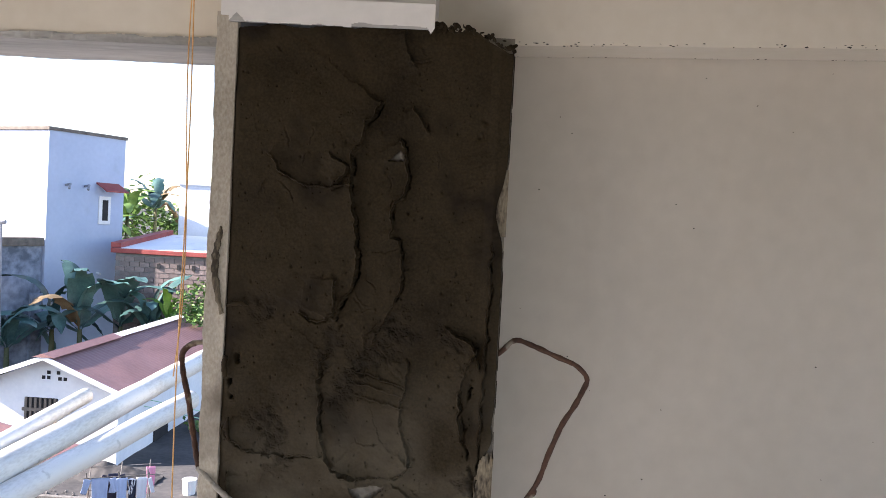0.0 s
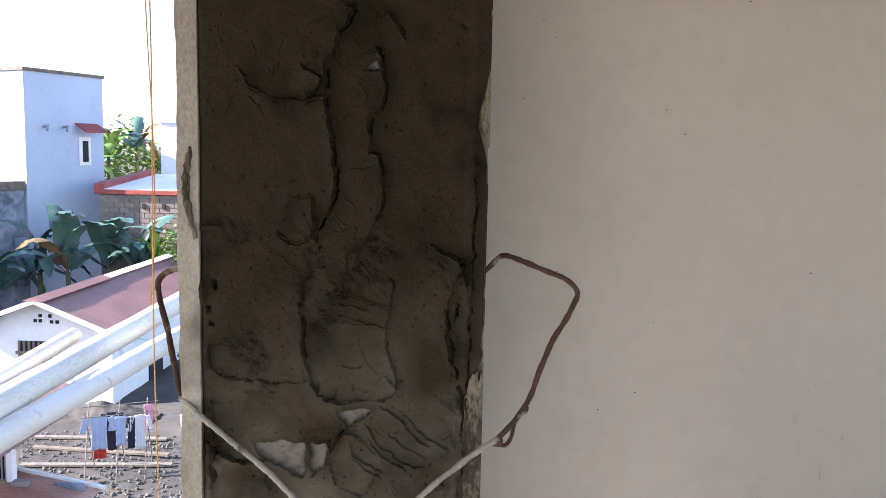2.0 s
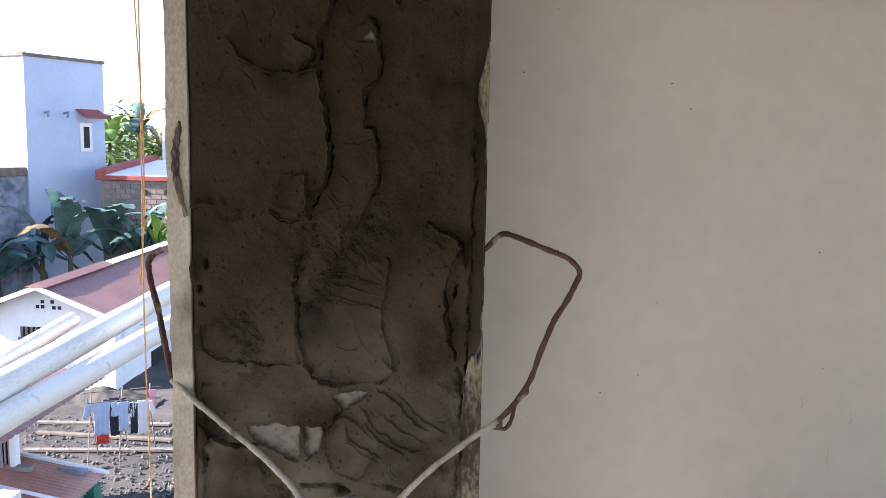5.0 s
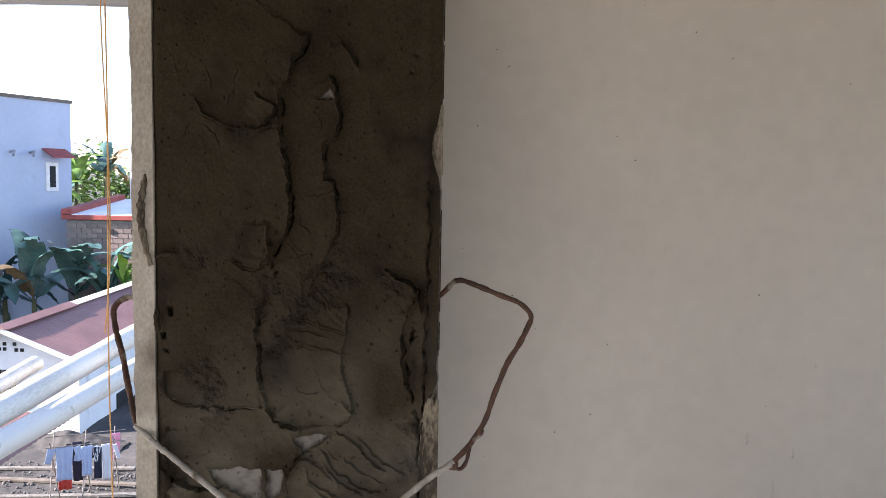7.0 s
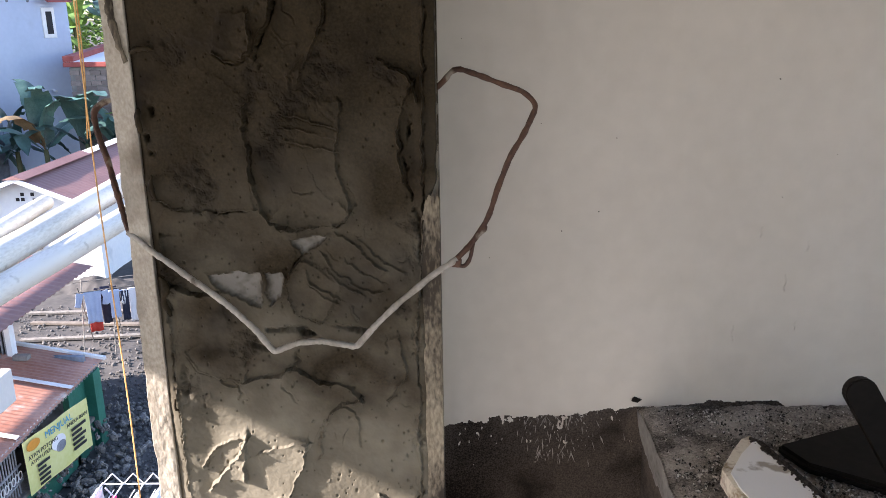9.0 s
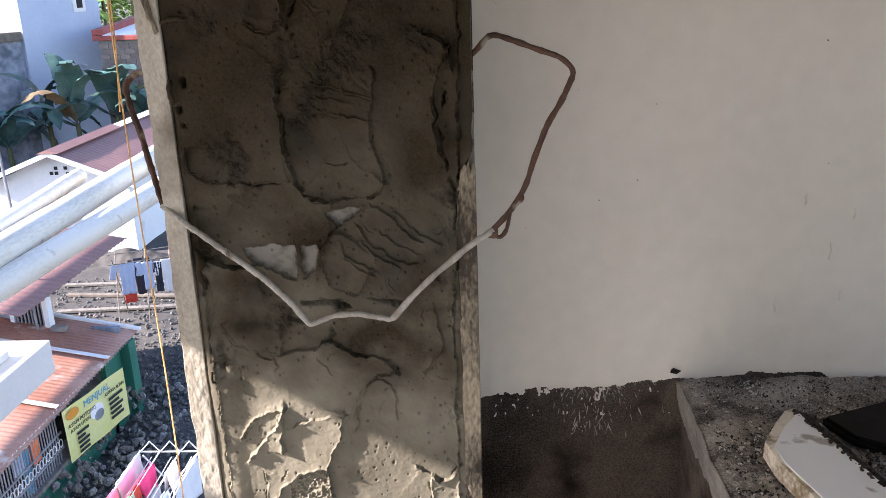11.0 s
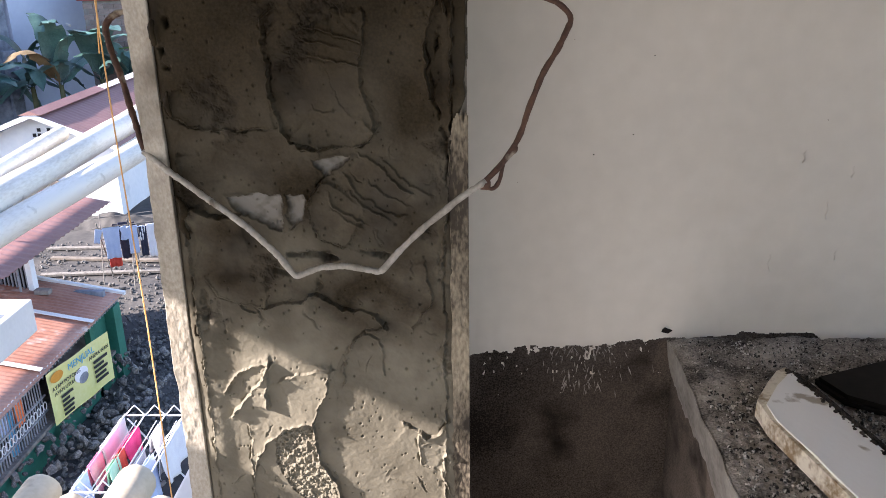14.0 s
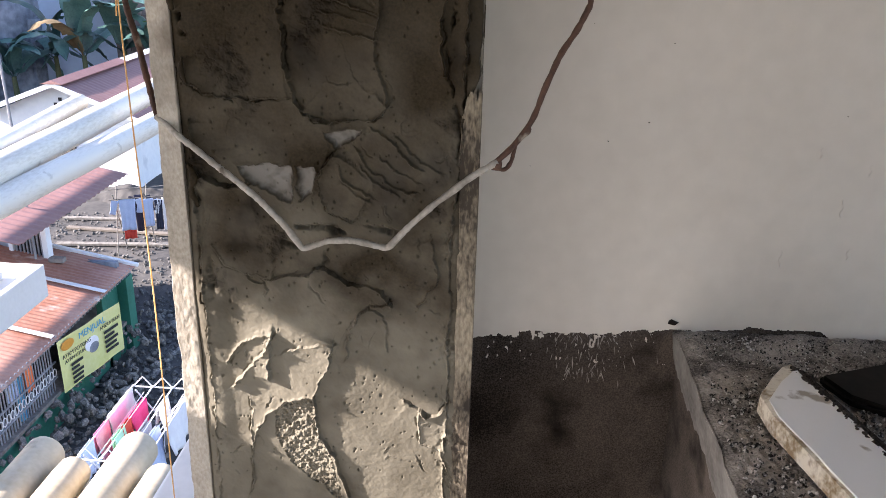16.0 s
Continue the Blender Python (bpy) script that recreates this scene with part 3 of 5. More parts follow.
    h += lap([(0.111, 0.034), (0.131, 0.022), (0.139, 0.013), (0.155, 0.018), (0.17, 0.037)], 0.0035, 0.02, 0.002, 0.0025, 37)
    h += lap([(0.127, 0.019), (0.129, -0.016), (0.131, -0.034), (0.156, -0.042), (0.169, -0.071), (0.177, -0.099)], -0.002, 0.02, 0.002, 0.0025, 38)
    # lips, a thick tongue and a hollow where the sun strikes
    h += lap([(-0.132, 0.048), (-0.119, 0.067), (-0.097, 0.095), (-0.08, 0.118), (-0.072, 0.129)], 0.005, 0.02, 0.0025, 0.001, 40)
    h += lap([(-0.134, 0.084), (-0.12, 0.107), (-0.095, 0.125), (-0.072, 0.128)], -0.003, 0.015, 0.0015, 0.003, 41)
    h += lap([(-0.073, 0.13), (-0.076, 0.109), (-0.079, 0.087), (-0.08, 0.063)], 0.0085, 0.013, 0.002, 0.001, 42)
    h += lap([(-0.06, 0.104), (-0.037, 0.113), (-0.013, 0.119), (0.014, 0.12)], 0.0035, 0.03, 0.0008, 0.0002, 43)
    h += lap([(0.012, 0.122), (0.005, 0.087), (-0.008, 0.059), (-0.017, 0.032), (-0.015, -0.005), (-0.007, -0.033), (0.009, -0.061), (0.02, -0.099), (0.028, -0.131), (0.05, -0.22)], 0.007, 0.04, 0.001, 0.0, 44)
    h += lap([(-0.11, -0.049), (-0.096, -0.019), (-0.078, 0.01), (-0.057, 0.029), (-0.028, 0.036), (-0.016, 0.036)], -0.0045, 0.014, 0.0025, 0.0, 45)
    h += lap([(-0.108, 0.027), (-0.112, -0.02), (-0.11, -0.049), (-0.113, -0.078), (-0.112, -0.108), (-0.12, -0.14), (-0.125, -0.25)], -0.0035, 0.03, 0.002, 0.0035, 46)
    # a drawn-out swell to the left of the sunlit lips
    h += 0.004 * np.exp(-((gx + 0.15) / 0.014) ** 2) * np.clip((0.2 - gz) / 0.06, 0, 1)
    # holes torn through to the older coat
    for line, deep, wide in (([(0.158, 0.897), (0.166, 0.918)], 0.008, 0.0045), ([(-0.158, 0.594), (-0.156, 0.577)], 0.01, 0.0035), ([(-0.165, 0.548), (-0.163, 0.53)], 0.01, 0.0035), ([(-0.066, 0.238), (-0.064, 0.236)], 0.007, 0.003), ([(0.172, 0.45), (0.176, 0.4)], 0.005, 0.003), ([(0.175, 0.43), (0.178, 0.36)], 0.006, 0.0025), ([(-0.163, 0.35), (-0.16, 0.32)], 0.006, 0.005), ([(-0.15, 0.24), (-0.152, 0.18)], 0.005, 0.004), ([(0.014, 0.268), (0.035, 0.272)], 0.004, 0.003)):
        h += slot(line, deep, wide)
    # short cracks, scratches and drips
    rc = np.random.RandomState(21)
    for k in range(90):
        x, z, a, n = rc.uniform(-0.165, 0.165), rc.uniform(-0.1, 1.02), rc.normal(1.5, 0.7), 0.004 + 0.018 * rc.rand() ** 2
        i0, i1 = np.searchsorted(xs, [x - 0.03, x + 0.03])
        j0, j1 = np.searchsorted(zs, [z - 0.03, z + 0.03])
        cut = (slice(i0, i1), slice(j0, j1))
        u = (wx[cut] - x) * math.cos(a) + (wz[cut] - z) * math.sin(a)
        v = (wz[cut] - z) * math.cos(a) - (wx[cut] - x) * math.sin(a) + 9 * u * u * rc.normal()
        fade = np.clip(1 - (u / n) ** 2, 0, 1)
        h[cut] += fade * (rc.uniform(-0.0024, 0.0006) * np.exp(-(v / 0.001) ** 2) + 0.0008 * np.exp(-((v - 0.0025) / 0.0014) ** 2))
    # ragged edges along the side bands
    h += lap([(0.184, 0.75), (0.181, 0.5), (0.179, 0.383), (0.172, 0.338), (0.166, 0.276), (0.17, 0.179), (0.166, 0.145), (0.169, 0.059), (0.166, -0.05), (0.172, -0.3)], 0.0014, 0.015, 0.0025, 0.003, 50)
    h += lap([(-0.161, -0.3), (-0.163, -0.06), (-0.161, 0.033), (-0.162, 0.156), (-0.164, 0.255), (-0.163, 0.42)], 0.004, 0.02, 0.0025, 0.003, 51)
    for x, wide in ((0.168, 0.012), (-0.16, 0.01)):
        crumble = np.exp(-((gx - x) / wide) ** 2) * np.clip((0.5 - gz) / 0.1, 0, 1) * np.clip(0.2 + 1.3 * fbm(gx, gz, 0.06, 610, 3), 0, 1)
        h += 0.005 * crumble * fbm(gx, gz * 0.7, 0.012, 620, 4)
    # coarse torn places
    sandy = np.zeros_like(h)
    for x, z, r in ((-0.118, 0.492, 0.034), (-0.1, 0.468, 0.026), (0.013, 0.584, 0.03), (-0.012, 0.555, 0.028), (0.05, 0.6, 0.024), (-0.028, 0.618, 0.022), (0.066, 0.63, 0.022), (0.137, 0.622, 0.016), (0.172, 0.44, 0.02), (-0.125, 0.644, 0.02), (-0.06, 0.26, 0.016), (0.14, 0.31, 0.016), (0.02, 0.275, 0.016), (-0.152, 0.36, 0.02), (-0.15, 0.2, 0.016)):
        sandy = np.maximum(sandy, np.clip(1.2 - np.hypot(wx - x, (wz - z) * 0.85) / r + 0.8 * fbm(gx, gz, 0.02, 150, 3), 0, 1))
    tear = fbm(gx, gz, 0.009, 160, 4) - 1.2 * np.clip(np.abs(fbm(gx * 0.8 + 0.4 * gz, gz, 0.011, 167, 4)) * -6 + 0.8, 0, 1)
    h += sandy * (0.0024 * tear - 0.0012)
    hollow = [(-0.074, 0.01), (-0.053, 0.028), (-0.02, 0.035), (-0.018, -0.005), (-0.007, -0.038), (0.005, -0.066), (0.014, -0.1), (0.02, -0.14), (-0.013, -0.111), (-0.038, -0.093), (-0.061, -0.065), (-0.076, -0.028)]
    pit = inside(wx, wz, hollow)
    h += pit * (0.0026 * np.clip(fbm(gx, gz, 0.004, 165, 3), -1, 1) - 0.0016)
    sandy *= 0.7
    # old whitewash showing where mortar is missing
    bare = np.zeros_like(h)
    for outline in ([(-0.106, 0.365), (-0.084, 0.367), (-0.062, 0.37), (-0.036, 0.368), (-0.034, 0.338), (-0.038, 0.318), (-0.054, 0.322), (-0.071, 0.333), (-0.093, 0.343)], [(-0.031, 0.367), (-0.008, 0.368), (-0.005, 0.357), (-0.012, 0.335), (-0.028, 0.321), (-0.03, 0.34)], [(0.004, 0.414), (0.018, 0.413), (0.039, 0.417), (0.056, 0.415), (0.046, 0.403), (0.032, 0.397), (0.021, 0.39), (0.013, 0.4)], [(0.037, 0.859), (0.046, 0.869), (0.054, 0.875), (0.06, 0.866), (0.06, 0.859)]):
        d, _ = distance(wx, wz, outline + outline[:1])
        ins = inside(wx, wz, outline)
        h += np.where(ins, -0.006 * np.clip(d / 0.004, 0, 1), 0.002 * np.exp(-(d / 0.004) ** 2))
        bare = np.maximum(bare, ins * np.clip(d / 0.003, 0, 1))
    bare *= np.clip(0.9 + 0.5 * fbm(gx, gz, 0.012, 170, 3), 0.2, 1)
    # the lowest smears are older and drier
    dry_lit = np.clip(0.5 + (0.19 - 0.12 * gx - gz + 0.05 * fbm(gx, gz, 0.07, 180, 4)) / 0.14, 0, 1) * np.clip(0.85 + 0.25 * fbm(gx, gz, 0.04, 185, 3), 0.4, 1)
    # the mortar dries unevenly downwards, and the stronger light low down is painted in
    dry_lit = np.maximum(dry_lit, 0.52 * np.clip((0.6 - gz) / 0.32, 0, 1) * np.clip(0.55 + 0.9 * fbm(gx, gz, 0.09, 187, 4), 0, 1.3))
    # pinholes
    rs = np.random.RandomState(9)
    for _ in range(700):
        x, z, r = rs.uniform(-0.17, 0.17), 1.0 - 1.1 * rs.rand() ** 0.9, 0.0006 + 0.0011 * rs.rand() ** 3
        i0, i1 = np.searchsorted(xs, [x - 0.01, x + 0.01])
        j0, j1 = np.searchsorted(zs, [z - 0.01, z + 0.01])
        d = np.hypot(gx[i0:i1, j0:j1] - x, (gz[i0:i1, j0:j1] - z) * rs.uniform(0.5, 1.0))
        h[i0:i1, j0:j1] -= 0.0028 * np.exp(-(d / r) ** 2)
    # the mortar thins out towards the side bands
    over = np.clip((gz - 0.44 + 0.04 * fbm(gx * 0, gz, 0.08, 195, 3)) / 0.06, 0, 1)
    edge = 0.186 + 0.0142 * over - 0.002 * np.abs(fbm(gx * 0, gz, 0.03, 197, 4)) * (1 - 0.6 * over) - 0.012 * np.exp(-((gz - 0.80) / 0.035) ** 2)
    h += 0.004 * np.clip((gx - 0.17) / 0.012, 0, 1) * over
    rim = np.minimum(gx + 0.1795, np.maximum(edge - gx, 0) + 0.001)
    h -= 0.012 * np.exp(-rim / 0.0035) * np.where(gx > 0, 1 - 0.95 * over, 1)
    h = np.maximum(h, -0.012)
    h -= 0.02 * over * np.clip((gx - edge + 0.0022) / 0.0012, 0, 1)
    crest = np.interp(xs, [-0.18, -0.1, 0.09, 0.15, 0.19], [1.032, 1.036, 1.042, 1.034, 1.012]) + 0.003 * fbm(xs, xs * 0 + 4, 0.03, 190, 4)
    right = np.interp(zs, zs, edge[0])
    keep = lambda x, z: (z < np.interp(x, xs, crest)) & (x < np.interp(z, zs, right))
    place_in(sheet("mortar_face", xs, zs, lambda x, z: (x, -h, z), keep, M_MORTAR, None, "wet brown-grey cement mortar in rough trowel smears", {"dry_lit": dry_lit, "sandy": sandy, "bare": bare}))

    # old rendered bands along both edges
    def band(x0, x1, seed, dent):
        us, vs = np.linspace(0, 1, 60), np.arange(-0.5, 1.052, 0.003)

        def place(u, v):
            # round the corner: inner flank, front, outer flank
            s = np.clip((u - 0.2) / 0.6, 0, 1)
            ins, outs = np.clip((0.2 - u) / 0.2, 0, 1), np.clip((u - 0.8) / 0.2, 0, 1)
            x = x0 + (x1 - x0) * s + 0.0015 * fbm(v, v * 0 + seed, 0.05, seed, 4) * (s if dent > 0 else 1 - s) * 1.4
            y = 0.014 * ins + (0.06 if dent > 0 else 0.06) * outs + 0.0006 * fbm(x * 2, v, 0.03, seed + 5, 4) + 0.0005 * fbm(x, v, 0.006, seed + 9, 2)
            return x, y - 0.001, v

        keep = lambda u, v: (v < 1.05) if seed == 401 else (v < 0.47 + 0.035 * fbm(u * 0.03, v * 0 + 2, 0.008, 439, 3)) | ((v > 0.765) & (v < 0.855))
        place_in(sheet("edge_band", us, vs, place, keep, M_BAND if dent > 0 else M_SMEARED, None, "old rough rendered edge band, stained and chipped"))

    band(-0.1765, -0.2045, 401, 1)
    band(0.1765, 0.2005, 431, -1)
    # crumbs of mortar pushed up against the beam
    rnd = random.Random(14)
    bm = bmesh.new()
    for _ in range(46):
        x = rnd.uniform(0.092, 0.198)
        z = float(np.interp(x, [0.09, 0.15, 0.19, 0.212], [1.043, 1.036, 1.018, 1.012])) + rnd.uniform(-0.005, 0.006)
        bmesh.ops.create_icosphere(bm, subdivisions=2, radius=rnd.uniform(0.0015, 0.0045), matrix=Matrix.LocRotScale((x, rnd.uniform(-0.006, 0.004), z), Euler((rnd.random() * 6, rnd.random() * 6, 0)), (1.5, 0.8, 0.7)))
    for v in bm.verts:
        v.co += 0.0018 * noise.noise_vector(v.co * 160)
    tagged(place_in(part("mortar_crumb", bm, M_MORTAR, None, "dark crumbs of mortar")), kind="stuff")
    # lips of mortar squeezed over the bands
    rnd = random.Random(3)

    def lip(points, r, seed, material=M_MORTAR):
        pts = curve_points(points, 7)
        bm = tube(pts, r * 0.62, 8, taper=[0.45 + 0.55 * math.sin(math.pi * i / (len(pts) - 1)) + 0.25 * rnd.random() for i in range(len(pts))])
        for v in bm.verts:
            v.co += 0.0022 * noise.noise_vector(v.co * 110 + Vector((seed, 0, 0)))
        place_in(part("mortar_lip", bm, material, None, smooth=True))

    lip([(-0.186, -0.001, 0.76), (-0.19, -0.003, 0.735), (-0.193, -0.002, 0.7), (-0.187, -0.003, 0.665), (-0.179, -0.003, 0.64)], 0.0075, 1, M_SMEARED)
    lip([(-0.174, -0.004, 0.652), (-0.16, -0.006, 0.657), (-0.143, -0.005, 0.655)], 0.004, 2)
    lip([(-0.17, -0.006, 0.585), (-0.172, -0.008, 0.57), (-0.17, -0.006, 0.555)], 0.006, 3)
    lip([(-0.163, -0.006, 0.50), (-0.165, -0.008, 0.485), (-0.162, -0.006, 0.47)], 0.005, 4)
    lip([(-0.168, -0.004, 0.365), (-0.161, -0.008, 0.35), (-0.166, -0.006, 0.33), (-0.16, -0.004, 0.31)], 0.007, 5)
    lip([(-0.166, -0.006, 0.19), (-0.165, -0.012, 0.178), (-0.162, -0.006, 0.172)], 0.0028, 6)


def head_block():
    """The painted end of the cross beam on top of the column."""
    xs, zs = np.arange(-0.186, 0.0915, 0.001), np.concatenate([np.arange(1.02, 1.07, 0.001), np.arange(1.07, 1.552, 0.01)])
    base = part("cross_beam", box((-0.199, -0.006, 1.046), (0.09, 0.07, 1.55)), M_WHITE)
    structure(base, "white-painted beam end with a broken lower edge over the column", "beam")
    edge = lambda x: 1.035 + 0.0015 * fbm(x, x * 0, 0.02, 211, 4) + 0.012 * np.clip(1 - np.abs(x + 0.176) / 0.012, 0, 1) - 0.01 * np.clip(1 - np.abs(x - 0.086) / 0.006, 0, 1) + 0.004 * (x > -0.02)
    sheet("paint", xs, zs, lambda x, z: (x, -0.012 - 0.0008 * fbm(x, z, 0.05, 221, 3), z), lambda x, z: z > edge(x), M_WHITE, base)
    bm = box((-0.186, -0.0105, 1.036), (0.0895, -0.006, 1.05), 0.001)
    part("broken_edge", bm, M_SOFFIT, base)


def rebar():
    """A thin iron bar bent round the column, its middle lying in a shallow V before the mortar."""
    ob = empty("bent_rebar", (0.0, 0.0, 0.26))
    tagged(ob, "thin rusty iron bar bent round the column, smeared with dry cement", "rebar")
    bpy.context.view_layer.update()
    inv = ob.matrix_world.inverted()

    def piece(knots, r, material, label, radius=0.014, seed=0):
        pts = []
        line = bent(knots, radius, 5)
        for a, b in zip(line, line[1:]):
            n = max(1, int((b - a).length / 0.006))
            pts += [a.lerp(b, i / n) for i in range(n)]
        pts.append(line[-1])
        pts = [p + 0.0012 * noise.noise_vector(p * 25 + Vector((seed, 0, 0))) for p in pts]
        bm = tube(pts, r, 10, wobble=0.14, seed=seed)
        o = part("bar", bm, material, ob, label, True)
        o.matrix_parent_inverse = inv

    piece([(0.18, 0.055, 0.585), (0.204, 0.05, 0.603), (0.222, 0.046, 0.626), (0.312, 0.034, 0.593), (0.327, 0.032, 0.577), (0.31, 0.026, 0.541), (0.291, 0.019, 0.512), (0.274, 0.012, 0.468), (0.262, 0.006, 0.432), (0.24, -0.006, 0.404), (0.22, -0.015, 0.386)], 0.0037, M_RUST, "rusty bar", 0.02, 1)
    piece([(0.222, -0.0145, 0.387), (0.205, -0.019, 0.377), (0.184, -0.022, 0.363), (0.146, -0.024, 0.332), (0.112, -0.025, 0.298), (0.088, -0.0245, 0.2715), (0.07, -0.024, 0.275), (0.042, -0.022, 0.2795), (0.012, -0.022, 0.278), (-0.008, -0.024, 0.271), (-0.021, -0.026, 0.2655), (-0.04, -0.027, 0.296), (-0.074, -0.026, 0.331), (-0.122, -0.022, 0.368), (-0.168, -0.014, 0.4), (-0.205, 0.004, 0.424)], 0.0041, M_IRON, "cement-smeared bar", 0.006, 2)
    piece([(-0.204, 0.0035, 0.4235), (-0.214, 0.014, 0.442), (-0.232, 0.04, 0.49), (-0.252, 0.06, 0.545), (-0.258, 0.064, 0.572), (-0.244, 0.066, 0.586), (-0.22, 0.066, 0.59), (-0.18, 0.066, 0.588)], 0.0041, M_RUST, "rusty bar", 0.02, 3)
    # tied knot of wire and a cement crust
    piece([(0.243, -0.006, 0.405), (0.239, -0.008, 0.385), (0.231, -0.012, 0.375), (0.218, -0.016, 0.381)], 0.0028, M_RUST, "twisted tie wire", 0.008, 4)
    for k, (x, y, z) in enumerate(((0.222, -0.014, 0.382), (0.255, 0.002, 0.42))):
        bm = bmesh.new()
        bmesh.ops.create_icosphere(bm, subdivisions=3, radius=0.006, matrix=Matrix.LocRotScale((x, y, z), Euler((0, -0.9, 0)), (1.5, 0.8, 0.8)))
        for v in bm.verts:
            v.co += 0.0025 * noise.noise_vector(v.co * 130 + Vector((k, 0, 0)))
        o = part("wire_knot", bm, M_RUST, ob, "lump of wire and cement", True)
        o.matrix_parent_inverse = inv


def ledge():
    xs, ys = np.concatenate([np.arange(0.478, 0.86, 0.002), np.arange(0.86, 1.1, 0.02)]), np.concatenate([np.arange(-0.52, -0.36, 0.02), np.arange(-0.36, 0.158, 0.002)])
    base = part("ledge", box((0.515, -0.52, FLOOR), (1.09, 0.152, 0.073)), M_DARKWALL)
    structure(base, "rough cement ledge with loose grit at the foot of the wall", "ledge")
    left = lambda y: 0.496 + 0.022 * (y + 0.25) + 0.0028 * fbm(y, y * 0, 0.06, 511, 4)
    side = lambda y: 0.514 + 0.02 * (y + 0.25) + 0.004 * fbm(y, y * 0 + 3, 0.08, 521, 4)

    def place(x, y):
        e = left(y)
        xx = np.where(x < 0.49, e, np.maximum(x, e + 0.002))
        return xx, y, 0.088 + 0.0025 * fbm(x, y, 0.07, 531, 2) + 0.0026 * fbm(x, y, 0.008, 541, 3) * np.clip((xx - e) / 0.02, 0, 1) - 0.004 * np.exp(-(xx - e) / 0.006)

    sheet("ledge_top", xs, ys, place, None, M_LEDGE, base, "coarse dark cement top")
    us, vs = np.linspace(0, 1, 16), ys

    def flank(u, y):
        e, s = left(y), side(y)
        return e + (s - e) * u ** 1.3 + 0.0015 * fbm(u * 0.1, y, 0.02, 551, 3) * np.sin(np.pi * u), y, 0.087 - 0.1 * u

    sheet("ledge_lip", us, vs, flank, None, M_LIP, base, "worn pale edge of the ledge")
    under = lambda u, y: (side(y) + 0.004 + 0.002 * fbm(u * 0.4, y, 0.05, 561, 3), y, -0.01 - 0.49 * u)
    sheet("ledge_side", us, vs, under, None, M_DARKWALL, base)
    # loose grit
    rnd = random.Random(77)
    verts, faces = [], []
    tpl = bmesh.new()
    bmesh.ops.create_icosphere(tpl, subdivisions=1, radius=1)
    tv, tf = [v.co.copy() for v in tpl.verts], [[v.index for v in f.verts] for f in tpl.faces]
    tpl.free()
    for _ in range(11000):
        x, y = 0.495 + 0.58 * rnd.random(), 0.145 - 0.6 * rnd.random() ** 1.1
        if x < left(np.array(y)) + 0.012:
            continue
        r = 0.0008 + 0.0045 * rnd.random() ** 3.2 * (0.4 if y > 0.02 else 1)
        rot = Euler((rnd.random() * 6, rnd.random() * 6, rnd.random() * 6)).to_matrix()
        sc = Vector((rnd.uniform(0.7, 1.4), rnd.uniform(0.7, 1.2), rnd.uniform(0.5, 0.9)))
        o = len(verts)
        verts += [Vector((x, y, 0.0895)) + rot @ Vector((a.x * sc.x, a.y * sc.y, a.z * sc.z)) * r for a in tv]
        faces += [[o + i for i in f] for f in tf]
    me = bpy.data.meshes.new("grit")
    me.from_pydata([v[:] for v in verts], [], faces)
    tagged(finish(new("grit", me), M_GRIT), "loose grit and cement crumbs on the ledge", "grit", kind="stuff")


def plank():
    """A whitewashed board lying askew on the ledge."""
    ob = empty("plank", (0.627, 0.009, 0.1055), -78)
    tagged(ob, "whitewashed wooden plank end with a crumbly broken edge on the ledge", "plank")
    flat = lambda bm: [setattr(v, "co", Vector((v.co.x, v.co.z, v.co.y))) for v in bm.verts] and bm
    bm = flat(prism([(0.012, 0.0), (0.044, -0.036), (0.084, -0.077), (0.12, -0.083), (0.7, -0.086), (0.7, 0.004)], -0.012, 0.013))
    bmesh.ops.bevel(bm, geom=list(bm.edges), offset=0.002, segments=2, affect="EDGES")
    bmesh.ops.subdivide_edges(bm, edges=[e for e in bm.edges if abs(e.verts[0].co.x - e.verts[1].co.x) > 0.3], cuts=60)
    for v in bm.verts:
        v.co.y += 0.003 * noise.noise(v.co * 22)
        v.co.z += 0.0012 * noise.noise(v.co * 30)
    part("board", bm, M_PLANK, ob)
    bm = flat(prism([(-0.002, 0.003), (0.014, 0.001), (0.046, -0.035), (0.086, -0.0765), (0.12, -0.0825), (0.7, -0.0855), (0.7, -0.0905), (0.116, -0.089), (0.07, -0.081), (0.03, -0.041), (0.008, -0.016)], -0.0125, 0.0105))
    for v in bm.verts:
        v.co += 0.002 * noise.noise_vector(v.co * 60)
    part("broken_end", bm, M_PLANKEND, ob, "raw yellowish broken end")
    # crust of cement crumbs along one edge
    rnd = random.Random(12)
    bm = bmesh.new()
    for _ in range(1300):
        x = rnd.uniform(0.01, 0.66)
        y = 0.004 + rnd.uniform(-0.011, 0.011)
        bmesh.ops.create_icosphere(bm, subdivisions=1, radius=rnd.uniform(0.001, 0.003), matrix=Matrix.Translation((x, y, 0.012 - 1.2 * max(0, y - 0.004) + rnd.uniform(-0.002, 0.002))))
    box((0.012, 0.001, -0.012), (0.68, 0.013, 0.009), 0.003, bm)
    part("cement_crust", bm, M_DARKWALL, ob, "dark crumbly cement crust")


